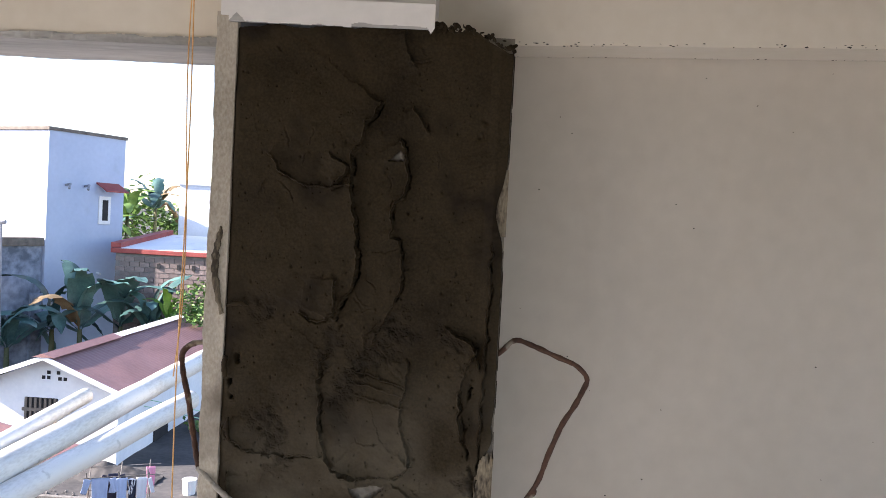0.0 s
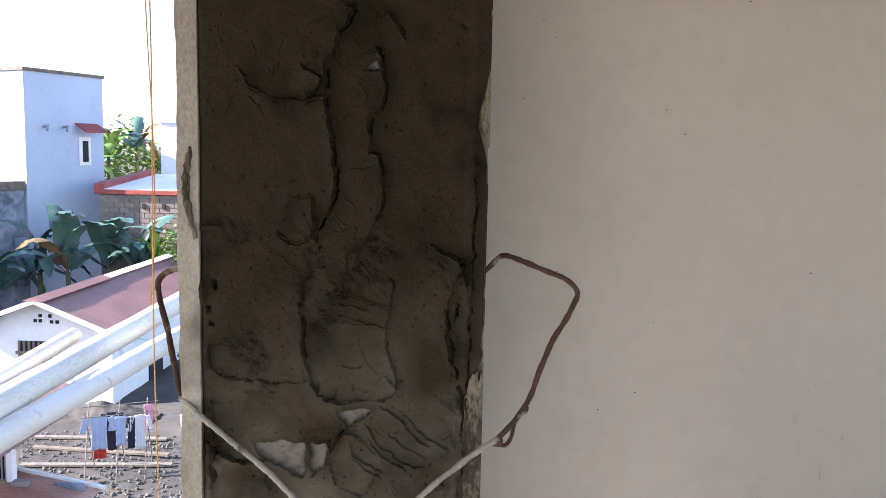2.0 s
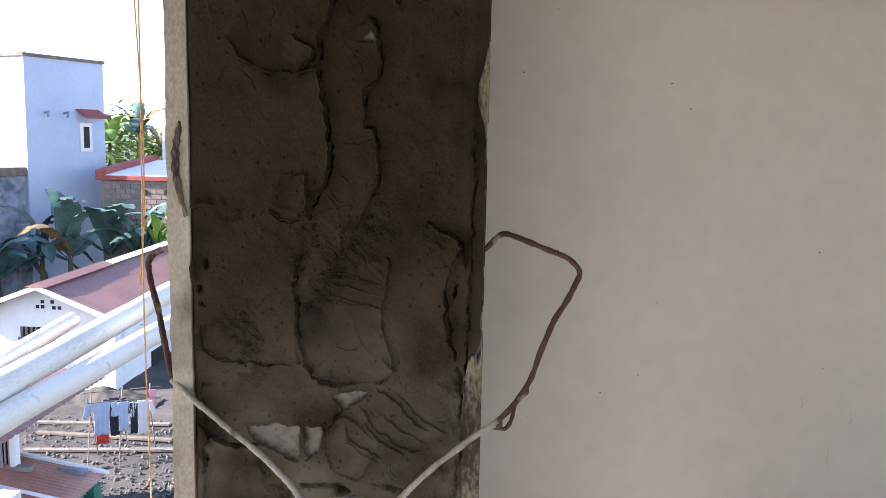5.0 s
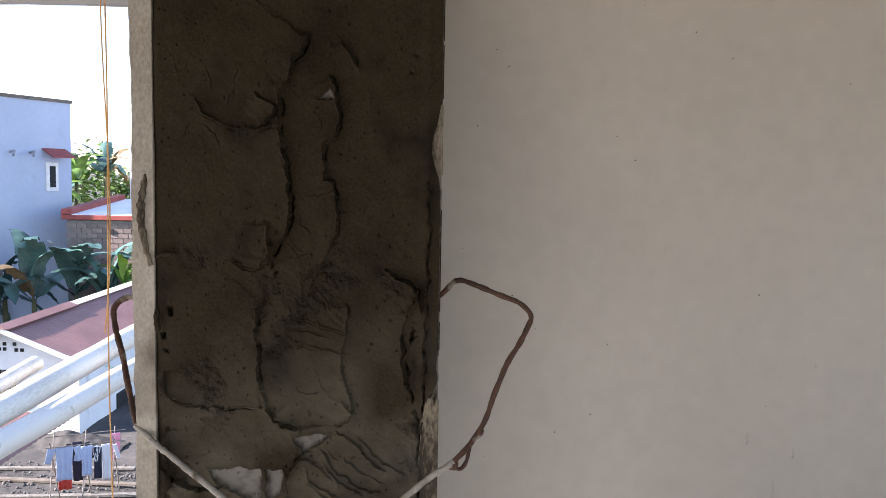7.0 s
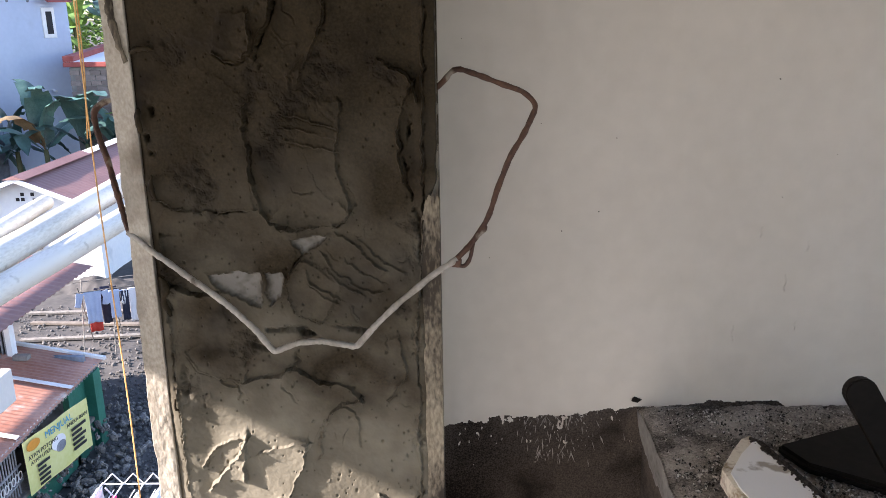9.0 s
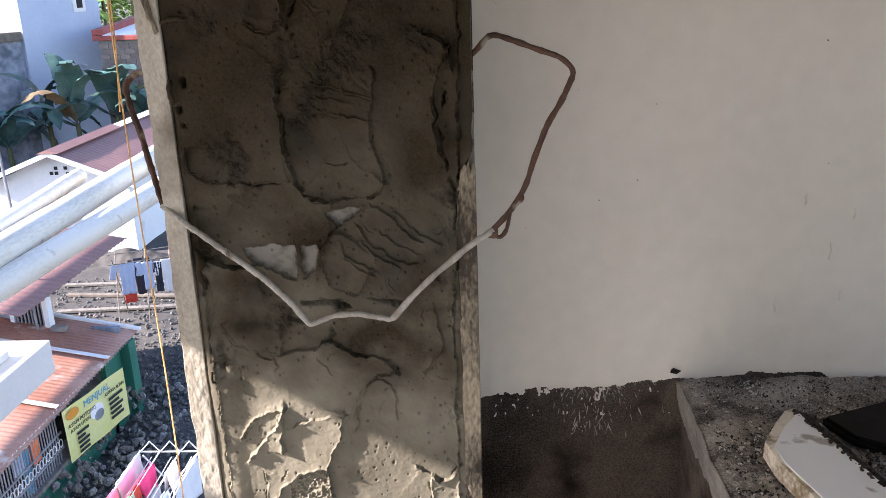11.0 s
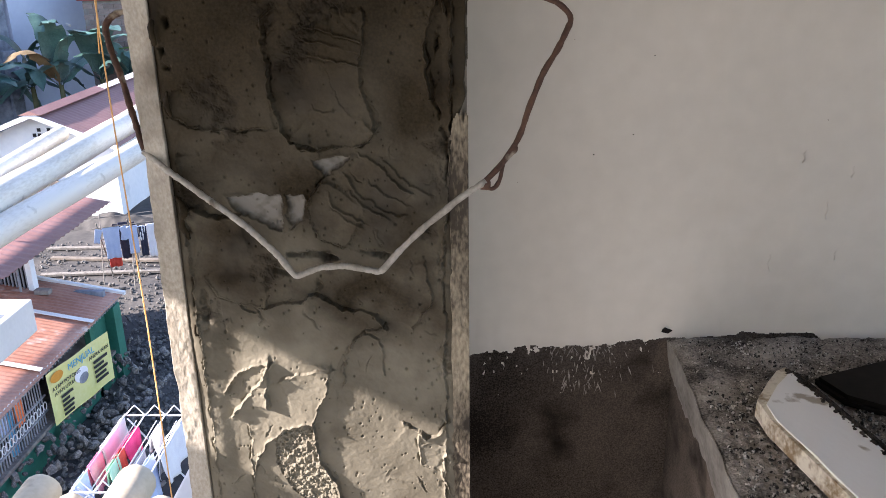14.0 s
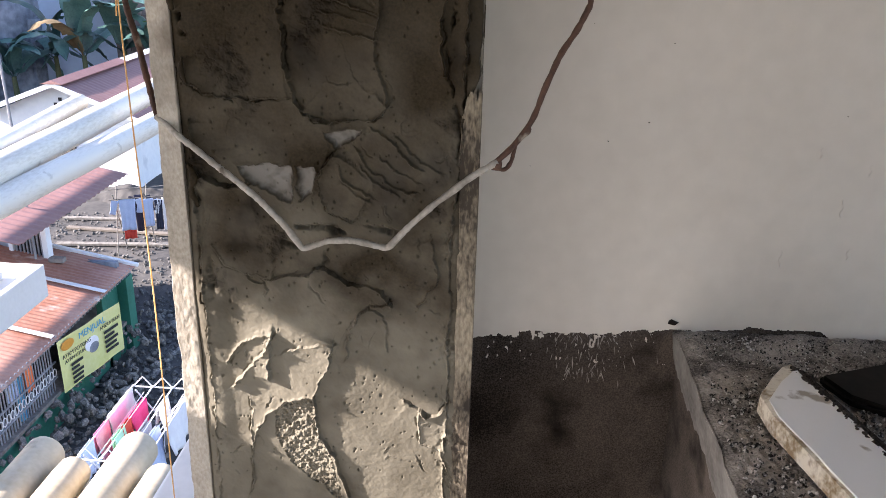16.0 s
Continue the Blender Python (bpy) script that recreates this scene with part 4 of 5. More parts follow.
def dark_board():
    """A dark worn board with a rounded end, leaning over a flat dark board."""
    ob = empty("paddle", (0.752, -0.10, 0.068))
    tagged(ob, "dark worn wooden paddle with a rounded end leaning on the ledge", "paddle")
    out = [(-0.0195, -0.16), (-0.0195, 0.118)]
    out += [(0.021 * -math.cos(a), 0.118 + 0.021 * math.sin(a)) for a in (math.pi * k / 12 for k in range(1, 12))]
    out += [(0.0195, 0.118), (0.0195, -0.16)]
    bm = prism(out, -0.009, 0.009)
    bmesh.ops.bevel(bm, geom=[e for e in bm.edges], offset=0.002, segments=2, affect="EDGES")
    o = part("paddle", bm, M_BLACK, ob)
    o.matrix_basis = pose(0.034, 0.0, 0.052, -12, -29, 0)
    # flat dark-brown board in shade, modelled as a near-black slab
    pan = empty("flat_dark_board", (0.854, 0.05, 0.09))
    tagged(pan, "flat dark board lying on the ledge", "pan")
    bm = prism([(-0.19, -0.045), (-0.17, -0.10), (0.05, -0.26), (0.2, -0.26), (0.22, 0.09), (0.06, 0.055)], 0.0, 0.016)
    for v in bm.verts:
        v.co.y, v.co.z = v.co.z, v.co.y
    bmesh.ops.bevel(bm, geom=list(bm.edges), offset=0.006, segments=2, affect="EDGES")
    part("tray", bm, M_BLACK, pan)


def shell():
    """The rest of the room round the camera, unseen, its openings set to shape the light."""
    # neither is in view: floor kept pale as a reflector, ceiling kept dull
    structure(part("floor", box((-2.25, -2.6, FLOOR - 0.15), (2.6, 0.1, FLOOR)), M_FLOOR), "unseen bare cement floor, pale grey to bounce light up", "floor")
    structure(part("ceiling", box((-2.25, -2.6, 1.55), (2.6, 0.32, 1.7)), M_CORE), "bare grey concrete ceiling slab", "ceiling")
    # side left open under an added lintel, so skylight reaches the ledge
    structure(part("wall_east", box((2.6, -0.2, FLOOR), (2.75, 0.32, 1.55)), M_PAINT), "cream-painted side wall")
    structure(part("lintel_east", box((2.6, -2.6, 1.25), (2.75, -0.2, 1.55)), M_PAINT), "unseen cream-painted lintel over an open side, added to shape the light", "lintel")
    # added lintel whose edge cuts off the sun above the lit band
    structure(part("lintel_west", box((-2.25, -2.6, 1.385), (-2.1, 0.07, 1.55)), M_BEAMPAINT), "unseen cream-painted lintel over an open side, added to shape the light", "lintel")
    # added out of view to shade the column below the sunlit band
    structure(part("pier_west", box((-2.25, -0.8, FLOOR), (-2.1, -0.1, 1.075)), M_PAINT), "unseen cream-painted half-height pier, added to block the low sun", "pier")
    # unseen back wall and lintel, sized to let skylight onto the right side
    structure(part("wall_back", box((-2.25, -2.75, FLOOR), (0.7, -2.6, 1.55)), M_PAINT), "unseen cream-painted back wall beside an opening set for the light")
    structure(part("lintel_back", box((0.7, -2.75, 1.3), (2.75, -2.6, 1.55)), M_PAINT), "unseen cream-painted lintel over an opening set for the light", "lintel")
    # sunlit sill beside the column, and the slab edge under the room
    bm = box((-0.298, 0.02, -0.42), (-0.206, 0.36, -0.2), 0.006)
    structure(part("sill", bm, M_WHITE), "chipped white-painted concrete sill beside the column", "sill")
    structure(part("slab_edge", box((-2.25, 0.1, FLOOR - 0.25), (2.6, 0.32, FLOOR - 0.08)), M_WHITE), "white-painted edge of the floor slab", "slab")


wall_right()
beam_right()
facade_beam()
column()
head_block()
rebar()
ledge()
plank()
dark_board()
shell()


def twine():
    ob = empty("plumb_string", (-0.255, 0.045, 1.1))
    tagged(ob, "orange nylon builder's string hanging before the opening", "string")
    pts = [(0.0015 * math.sin(9 * z), 0.001 * math.cos(7 * z), z - 1.1) for z in np.arange(1.4, -3.2, -0.03)]
    part("line", tube(pts, 0.0011, 6), M_STRING, ob, smooth=True)
    pts = [(0.004 * math.sin(11 * z) + 0.012 * max(0, 0.62 - z) * -4.2 - 0.002, 0.003, z - 1.1) for z in np.arange(1.4, 0.52, -0.02)]
    part("loose_end", tube(pts, 0.001, 6), M_STRING, ob, smooth=True)


twine()


# ---- outside: the lane below ----
GROUND = -7.2


def ground():
    rs = np.concatenate([np.arange(-30, 12, 0.25)])
    ys = np.concatenate([np.arange(0.4, 44, 0.25)])
    far = part("ground", box((-2500, -2500, GROUND - 0.6), (2500, 2500, GROUND - 0.08)), M_DIRT)
    structure(far, "dark trodden dirt lane with pale gravel", "ground")
    sheet("lane", rs, ys, lambda x, y: (x, y, GROUND + 0.04 * fbm(x, y, 1.6, 601, 4)), None, M_DIRT, far)


def rock(seed):
    bm = bmesh.new()
    bmesh.ops.create_icosphere(bm, subdivisions=1, radius=1)
    rnd = random.Random(seed)
    for v in bm.verts:
        v.co *= rnd.uniform(0.65, 1.2)
    me = bpy.data.meshes.new("stone")
    bm.to_mesh(me)
    bm.free()
    me.materials.append(M_STONE)
    return me


def rubble():
    rnd = random.Random(41)
    shapes = [rock(k) for k in range(6)]
    bank = empty("rubble_bank", (-6.2, 11, GROUND))
    tagged(bank, "loose bank of broken stones along the stall", "rubble")
    for _ in range(290):
        y = rnd.uniform(8.6, 14.2)
        u = rnd.random()
        x = -6.62 + 0.95 * u ** 1.3
        ob = new("stone", shapes[rnd.randrange(6)])
        ob.parent = bank
        s = 0.03 + 0.075 * rnd.random() ** 2
        ob.matrix_basis = Matrix.LocRotScale((x + 6.2, y - 11, max(0.0, 0.5 - 0.62 * u) + rnd.uniform(0.0, 0.06)), Euler((rnd.random() * 6, rnd.random() * 6, rnd.random() * 6)), (s * rnd.uniform(0.8, 1.5), s, s * 0.75))
    # smaller stones strewn over the lane
    tv = [v.co.copy() for v in shapes[0].vertices]
    tf = [list(p.vertices) for p in shapes[0].polygons]
    verts, faces = [], []
    for _ in range(5200):
        if rnd.random() < 0.55:
            x, y, s = rnd.gauss(-5.95, 0.75), rnd.uniform(8.5, 17), 0.012 + 0.06 * rnd.random() ** 3
        else:
            x, y, s = rnd.uniform(-12, -5.5), rnd.uniform(14.5, 21), 0.01 + 0.045 * rnd.random() ** 3
        rot = Euler((rnd.random() * 6, rnd.random() * 6, rnd.random() * 6)).to_matrix()
        o = len(verts)
        verts += [(Vector((x, y, GROUND + 0.03)) + rot @ v * s)[:] for v in tv]
        faces += [[o + i for i in f] for f in tf]
    me = bpy.data.meshes.new("gravel")
    me.from_pydata(verts, [], faces)
    tagged(finish(new("gravel", me), M_STONE), "pale stones strewn over the dirt lane", "gravel", kind="stuff")


def corrugated(name, x0, z0, x1, z1, y0, y1, material, parent, label="", pitch=0.13, depth=0.025):
    """A roof sheet that falls from (x1, z1) to the eave (x0, z0), its waves running down the fall."""
    ys, us = np.arange(y0, y1, pitch / 6), np.linspace(0, 1, 12)

    def place(y, u):
        sag = 0.012 * fbm(u * 3, y, 0.9, 650, 3)
        return x0 + (x1 - x0) * u, y + 0.01 * fbm(u * 2, y, 0.7, 655, 2), z0 + (z1 - z0) * u + depth * np.sin(2 * math.pi * y / pitch) + sag

    ob = sheet(name, ys, us, place, None, material, parent, label)
    mod = ob.modifiers.new("thick", "SOLIDIFY")
    mod.thickness = 0.012
    return ob


def words(text, size, m, material, parent, name="lettering"):
    cu = bpy.data.curves.new("text", "FONT")
    cu.body, cu.size, cu.extrude = text, size, 0.002
    tmp = new("text", cu)
    bpy.context.view_layer.update()
    me = bpy.data.meshes.new_from_object(tmp.evaluated_get(bpy.context.evaluated_depsgraph_get()))
    bpy.data.objects.remove(tmp)
    me.materials.clear()
    ob = finish(new(name, me), material)
    ob.parent = parent
    ob.matrix_basis = m
    return ob


def stall():
    ob = empty("food_stall", (-0.17, 0, -0.42))
    tagged(ob, "small market stall with rusty corrugated roof and green posts", "stall")
    corrugated("roof", -6.35, -5.17, -10.6, -4.34, 7.0, 13.56, M_RUSTROOF, ob, "rusty red corrugated roof sheets", 0.11, 0.006)
    part("flashing", prism([(-6.3, -5.175), (-10.6, -4.335), (-10.6, -4.28), (-6.3, -5.12)], 13.54, 13.62), M_WHITE, ob, "white roof edge")
    part("flashing", prism([(-6.35, -5.135), (-10.6, -4.30), (-10.6, -4.285), (-6.35, -5.12)], 12.2, 12.3), M_STEEL, ob, "pale roof strip")
    part("flashing", prism([(-6.4, -5.13), (-7.6, -4.89), (-7.6, -4.875), (-6.4, -5.115)], 10.4, 10.5), M_STEEL, ob, "pale roof strip")
    part("base_wall", box((-6.75, 7.0, GROUND + 0.42), (-6.5, 13.4, -6.2), 0.01), M_GREEN, ob, "dark green low wall")
    part("counter", box((-6.8, 7.0, -6.2), (-6.44, 13.3, -6.13), 0.01), M_LIP, ob)
    part("post", box((-6.62, 13.1, GROUND + 0.42), (-6.36, 13.4, -5.25), 0.01), M_GREEN, ob, "green post")
    part("post", box((-6.62, 12.35, GROUND + 0.42), (-6.5, 12.5, -5.25), 0.01), M_GREEN, ob, "green post")
    part("side_panel", box((-6.6, 12.5, -6.2), (-6.55, 13.1, -5.25), 0.005), M_GREEN, ob, "green panel")
    part("inside_wall", box((-9.9, 7.0, GROUND + 0.42), (-9.8, 13.4, -4.7)), M_DARK, ob)
    part("end_wall", box((-9.8, 13.3, GROUND + 0.42), (-6.6, 13.4, -5.0)), M_STAINED, ob)
    for k in range(34):
        y = 8.0 + k * 0.075
        part("bar", box((-6.53, y, -6.2), (-6.515, y + 0.018, -5.22)), M_GREYSTEEL, ob)
    for z in (-5.95, -5.68, -5.35):
        part("rail", box((-6.535, 8.0, z), (-6.51, 10.6, z + 0.03)), M_GREYSTEEL, ob)
    for k in range(24):
        ring = [(-6.505, 8.1 + k * 0.105 + 0.05 * math.cos(a), -5.82 + 0.07 * math.sin(a)) for a in (2 * math.pi * j / 10 for j in range(11))]
        part("scroll", tube(ring, 0.008, 5), M_STEEL, ob)
    for k in range(50):
        ring = [(-6.4, 8.0 + k * 0.11 + 0.04 * math.cos(a), -5.2 + 0.05 * math.sin(a)) for a in (2 * math.pi * j / 8 for j in range(9))]
        part("fringe_ring", tube(ring, 0.009, 4), M_GREYSTEEL, ob)
    part("packet", box((-6.6, 9.75, -5.75), (-6.52, 9.95, -5.35), 0.01), M_ORANGEBOX, ob, "orange packet")
    part("packet", box((-6.62, 9.35, -5.7), (-6.55, 9.55, -5.4), 0.01), M_BLUECLOTH, ob, "pale blue packet")
    part("blue_frame", box((-6.6, 9.55, -6.15), (-6.55, 9.68, -5.3), 0.005), M_INKBLUE, ob, "blue frame")


def banner():
    ob = empty("banner", (-6.56, 10.5, -5.66), 79)
    tagged(ob, "yellow printed vinyl banner hung on the stall front", "banner")
    w, hgt = 1.66, 0.95
    xs, zs = np.arange(0, w + 0.01, 0.03), np.arange(-hgt, 0.01, 0.03)
    sheet("vinyl", xs, zs, lambda x, z: (x, 0.012 * np.sin(x * 7 + z * 2), z), None, M_YELLOW, ob)
    front = lambda x, z: pose(x, -0.022, z, 90, 0, 0)
    words("MENJUAL", 0.17, front(0.5, -0.2), M_INKBLUE, ob)
    words("AYAM POTONG", 0.1, front(0.06, -0.36), M_INK, ob)
    words("AYAM UTUH", 0.09, front(0.1, -0.46), M_INK, ob)
    words("ANEKA IKAN", 0.095, front(1.04, -0.3), M_INK, ob)
    rnd = random.Random(2)
    for k in range(5):
        part("print_line", box((0.24, -0.024, -0.57 - k * 0.082), (0.24 + rnd.uniform(0.18, 0.3), -0.018, -0.525 - k * 0.082)), M_INK, ob)
        part("print_line", box((1.14, -0.024, -0.42 - k * 0.09), (1.14 + rnd.uniform(0.26, 0.4), -0.018, -0.37 - k * 0.09)), M_INK, ob)
    bm = bmesh.new()
    bmesh.ops.create_uvsphere(bm, u_segments=20, v_segments=8, radius=1, matrix=Matrix.LocRotScale((0.22, -0.02, -0.15), None, (0.16, 0.006, 0.09)))
    part("emblem", bm, M_INKORANGE, ob, "orange oval emblem")
    bm = bmesh.new()
    bmesh.ops.create_uvsphere(bm, u_segments=16, v_segments=8, radius=1, matrix=Matrix.LocRotScale((0.84, -0.02, -0.5), None, (0.13, 0.006, 0.1)))
    part("picture", bm, M_GREYCLOTH, ob, "dark printed picture")
    bm = bmesh.new()
    bmesh.ops.create_uvsphere(bm, u_segments=16, v_segments=8, radius=1, matrix=Matrix.LocRotScale((0.8, -0.019, -0.42), None, (0.18, 0.004, 0.13)))
    part("picture", bm, M_WHITECLOTH, ob, "pale printed picture")


def gable_house():
    ob = empty("white_house", (0.17, 0, -0.07))
    tagged(ob, "low whitewashed house with brown sheet roof and gable vents", "house")
    y0, y1, xr, xe, xw, zr, ze = 19.0, 27.6, -10.65, -8.6, -12.8, -2.97, -3.8
    # gable wall with a window opening
    part("gable_wall", prism([(xw + 0.3, GROUND), (xe - 0.3, GROUND), (xe - 0.3, ze - 0.02), (xr, zr - 0.1), (xw + 0.3, ze - 0.02)], y0 + 0.15, y0 + 0.35), M_HOUSE, ob)
    part("side_wall", box((xe - 0.5, y0 + 0.35, GROUND), (xe - 0.3, y1, ze - 0.05)), M_HOUSE, ob)
    part("back_wall", box((xw + 0.3, y1 - 0.2, GROUND), (xe - 0.5, y1, ze - 0.1)), M_HOUSE, ob)
    corrugated("roof", xe, ze, xr, zr, y0 - 0.25, y1 + 0.3, M_ROOF, ob, "dull brown sheet roof", 0.2, 0.005)
    corrugated("roof", xw, ze, xr, zr, y0 - 0.25, y1 + 0.3, M_ROOF, ob, "dull brown sheet roof", 0.2, 0.005)
    part("ridge_cap", prism([(xr - 0.28, zr - 0.03), (xr, zr + 0.07), (xr + 0.28, zr - 0.03)], y0 - 0.3, y0 + 3.6), M_ROOF, ob, "raised ridge cap")
    part("ridge_cap", prism([(xr - 0.22, zr - 0.03), (xr, zr + 0.04), (xr + 0.22, zr - 0.03)], y0 + 3.6, y1 + 0.3), M_HOUSE, ob, "pale ridge cap")
    for k, s in ((0, -1), (1, 1)):
        xq = xw if s < 0 else xe
        part("verge_board", prism([(xr, zr + 0.02), (xq, ze + 0.02), (xq, ze - 0.1), (xr, zr - 0.1)], y0 - 0.28, y0 - 0.24), M_HOUSE, ob)
    for x, z in ((-10.75, -3.49), (-10.5, -3.49), (-10.88, -3.62), (-10.75, -3.62), (-10.46, -3.64), (-10.32, -3.64)):
        part("vent_hole", box((x, y0 + 0.135, z), (x + 0.085, y0 + 0.2, z + 0.085)), M_DARK, ob)
    win = part("window", box((-11.3, y0 + 0.12, -4.75), (-10.45, y0 + 0.2, -4.1), 0.01), M_DARK, ob)
    for k in range(7):
        part("slat", box((-11.28 + k * 0.125, y0 + 0.09, -4.75), (-11.22 + k * 0.125, y0 + 0.125, -4.1)), M_TIMBER, win)
    part("frame", box((-11.34, y0 + 0.08, -4.44), (-10.42, y0 + 0.12, -4.36)), M_TIMBER, win)
    part("sill", box((-11.4, y0 + 0.02, -4.85), (-10.38, y0 + 0.16, -4.76)), M_TIMBER, win)
    part("door", box((xe - 0.31, 21.5, GROUND), (xe - 0.26, 22.5, -5.3), 0.01), M_DARK, ob, "dark open doorway")
    part("wash_line", tube([(xe - 0.3, 20.8, -4.35), (xe + 1.2, 20.7, -4.55), (xe + 2.6, 20.6, -4.7)], 0.012, 5), M_MINT, ob)
    part("wash_line", tube([(xe - 0.3, 20.8, -4.55), (xe + 1.2, 20.7, -4.75), (xe + 2.6, 20.6, -4.9)], 0.012, 5), M_MINT, ob)


def brown_shed():
    ob = empty("lean_to_shed", (-0.1, 0, -0.36))
    tagged(ob, "lean-to shed with a faded brown sheet roof and a barred door", "shed")
    corrugated("roof", -7.35, -4.02, -12.4, -3.0, 11.4, 15.8, M_ROOF, ob, "faded brown sheet roof", 0.2, 0.012)
    part("front_wall", box((-12.0, 13.2, GROUND), (-8.5, 13.35, -4.2)), M_STAINED, ob)
    part("side_wall", box((-9.7, 13.35, GROUND), (-9.55, 15.6, -3.75)), M_STAINED, ob)
    part("door", box((-8.5, 13.15, GROUND), (-7.95, 13.2, -4.25)), M_DARK, ob, "dark barred door")
    for k in range(8):
        part("bar", box((-8.48 + k * 0.07, 13.1, GROUND), (-8.455 + k * 0.07, 13.13, -4.25)), M_GREYSTEEL, ob)
    part("door_post", box((-7.95, 13.08, GROUND), (-7.85, 13.25, -4.15)), M_HOUSE, ob)
    part("door_post", box((-8.6, 13.08, GROUND), (-8.52, 13.25, -4.2)), M_HOUSE, ob)


def blue_building():
    ob = empty("blue_house", (-16.63, 30, -7.4), math.degrees(math.atan2(3.4, 1.45)))
    tagged(ob, "tall flat-roofed house in pale blue render with a small shaded window", "house")
    top = 10.92
    part("wall", box((0, 0, 0), (3.75, 7.0, top)), M_BLUE, ob)
    part("roof", box((-0.06, -0.06, top), (3.81, 7.06, top + 0.13), 0.01), M_TIMBER, ob, "thin dark roof edge")
    win = part("window", box((2.45, -0.05, 7.35), (3.05, 0.05, 8.5), 0.01), M_WHITE, ob, "white window frame")
    part("pane", box((2.62, -0.065, 7.5), (2.9, -0.045, 8.35)), M_DARK, win)
    part("awning", prism([(-0.62, 8.68), (0.02, 9.02), (0.02, 9.07), (-0.62, 8.73)], 2.3, 3.45, axis="x"), M_RED, ob, "small red awning")
    for x in (0.85, 1.75):
        part("pipe_stub", tube([(x, 0.05, 8.85), (x - 0.05, -0.3, 8.9), (x - 0.2, -0.42, 8.72)], 0.05, 7), M_GREYSTEEL, ob)
    for x in (2.1, 2.5):
        part("pipe_stub", tube([(x, 0.05, 5.35), (x, -0.2, 5.3)], 0.05, 7), M_STEEL, ob)
    wing = empty("stained_wing", (-16.66, 29.93, -7.36), math.degrees(math.atan2(3.4, 1.45)))
    tagged(wing, "low wing wall in stained grey render with a dark coping", "wall")
    part("wall", box((-9.0, 0.06, 0), (-0.02, 0.5, 6.42)), M_STAINED, wing)
    part("coping", box((-9.0, -0.08, 6.42), (-0.02, 0.6, 6.74), 0.02), M_TIMBER, wing)
    part("buttress", box((-0.5, -0.1, 0), (-0.02, 0.06, 4.6), 0.02), M_STAINED, wing)


def brick_house():
    ob = empty("brick_shed", (0, 0, -0.5))
    tagged(ob, "low brick outbuilding with a red-edged flat roof", "outbuilding")
    part("joint_wall", box((-14.3, 31.03, GROUND), (-7.5, 31.4, -0.62)), M_JOINT, ob)
    part("roof", prism([(31.0, -0.52), (31.0, -0.4), (36.5, 0.05), (36.5, -0.1)], -14.4, -7.5, axis="x"), M_HOUSE, ob, "pale flat roof")
    part("fascia", box((-14.45, 30.86, -0.6), (-7.5, 31.0, -0.42), 0.02), M_RED, ob, "dark red roof edge")
    part("verge", prism([(31.0, -0.42), (31.0, -0.2), (36.5, 0.25), (36.5, 0.05)], -14.5, -14.1, axis="x"), M_RED, ob, "red roof edge")
    bm = box((0, 0, 0), (0.37, 0.05, 0.17))
    me = bpy.data.meshes.new("brick")
    bm.to_mesh(me)
    bm.free()
    me.materials.append(M_BRICK)
    for r in range(14):
        for c in range(14):
            b = new("brick", me)
            b.parent = ob
            b.location = (-14.3 + c * 0.4 + (0.2 if r % 2 else 0), 30.995, -0.9 - r * 0.2)
    for x in (-12.6, -11.8, -11.2):
        part("gap", box((x, 30.95, -1.15), (x + 0.12, 30.99, -0.95)), M_DARK, ob)


def far_house():
    ob = empty("white_far_house", (0, 0, -0.67))
    tagged(ob, "plain white-washed house wall beyond the trees", "house")
    part("wall", box((-14.0, 36.8, GROUND), (-6.0, 42, 2.55)), M_HOUSE, ob)
    part("roof", box((-14.1, 36.7, 2.55), (-6.0, 42.1, 2.72), 0.02), M_HOUSE, ob)


def leaf(length, width, droop, rnd, tears=True):
    """A banana leaf: a long split blade folded along its midrib."""
    bm = bmesh.new()
    n = 16
    rows = []
    for i in range(n + 1):
        t = i / n
        r = length * t
        z = math.sin(t * 1.25) * length * 0.55 - droop * length * t ** 2.4
        x = r * (1 - 0.28 * droop * t)
        w = width * (0.16 + math.sin(math.pi * min(1, 0.07 + t * 0.93)) ** 0.7) if t > 0.12 else width * 0.05
        w *= 1 + (0.14 * rnd.uniform(-1, 1) if tears else 0)
        if i == n:
            w = width * 0.04
        dip = 0.32 * w
        rows.append([bm.verts.new((x + (rnd.uniform(-0.05, 0.05) * length if s and tears else 0) * 0.4, s * w, z - dip * abs(s))) for s in (-1, -0.5, 0, 0.5, 1)])
    for a, b in zip(rows, rows[1:]):
        for k in range(4):
            if tears and k in (0, 3) and rnd.random() < 0.1:
                continue
            bm.faces.new((a[k], a[k + 1], b[k + 1], b[k]))
    return bm


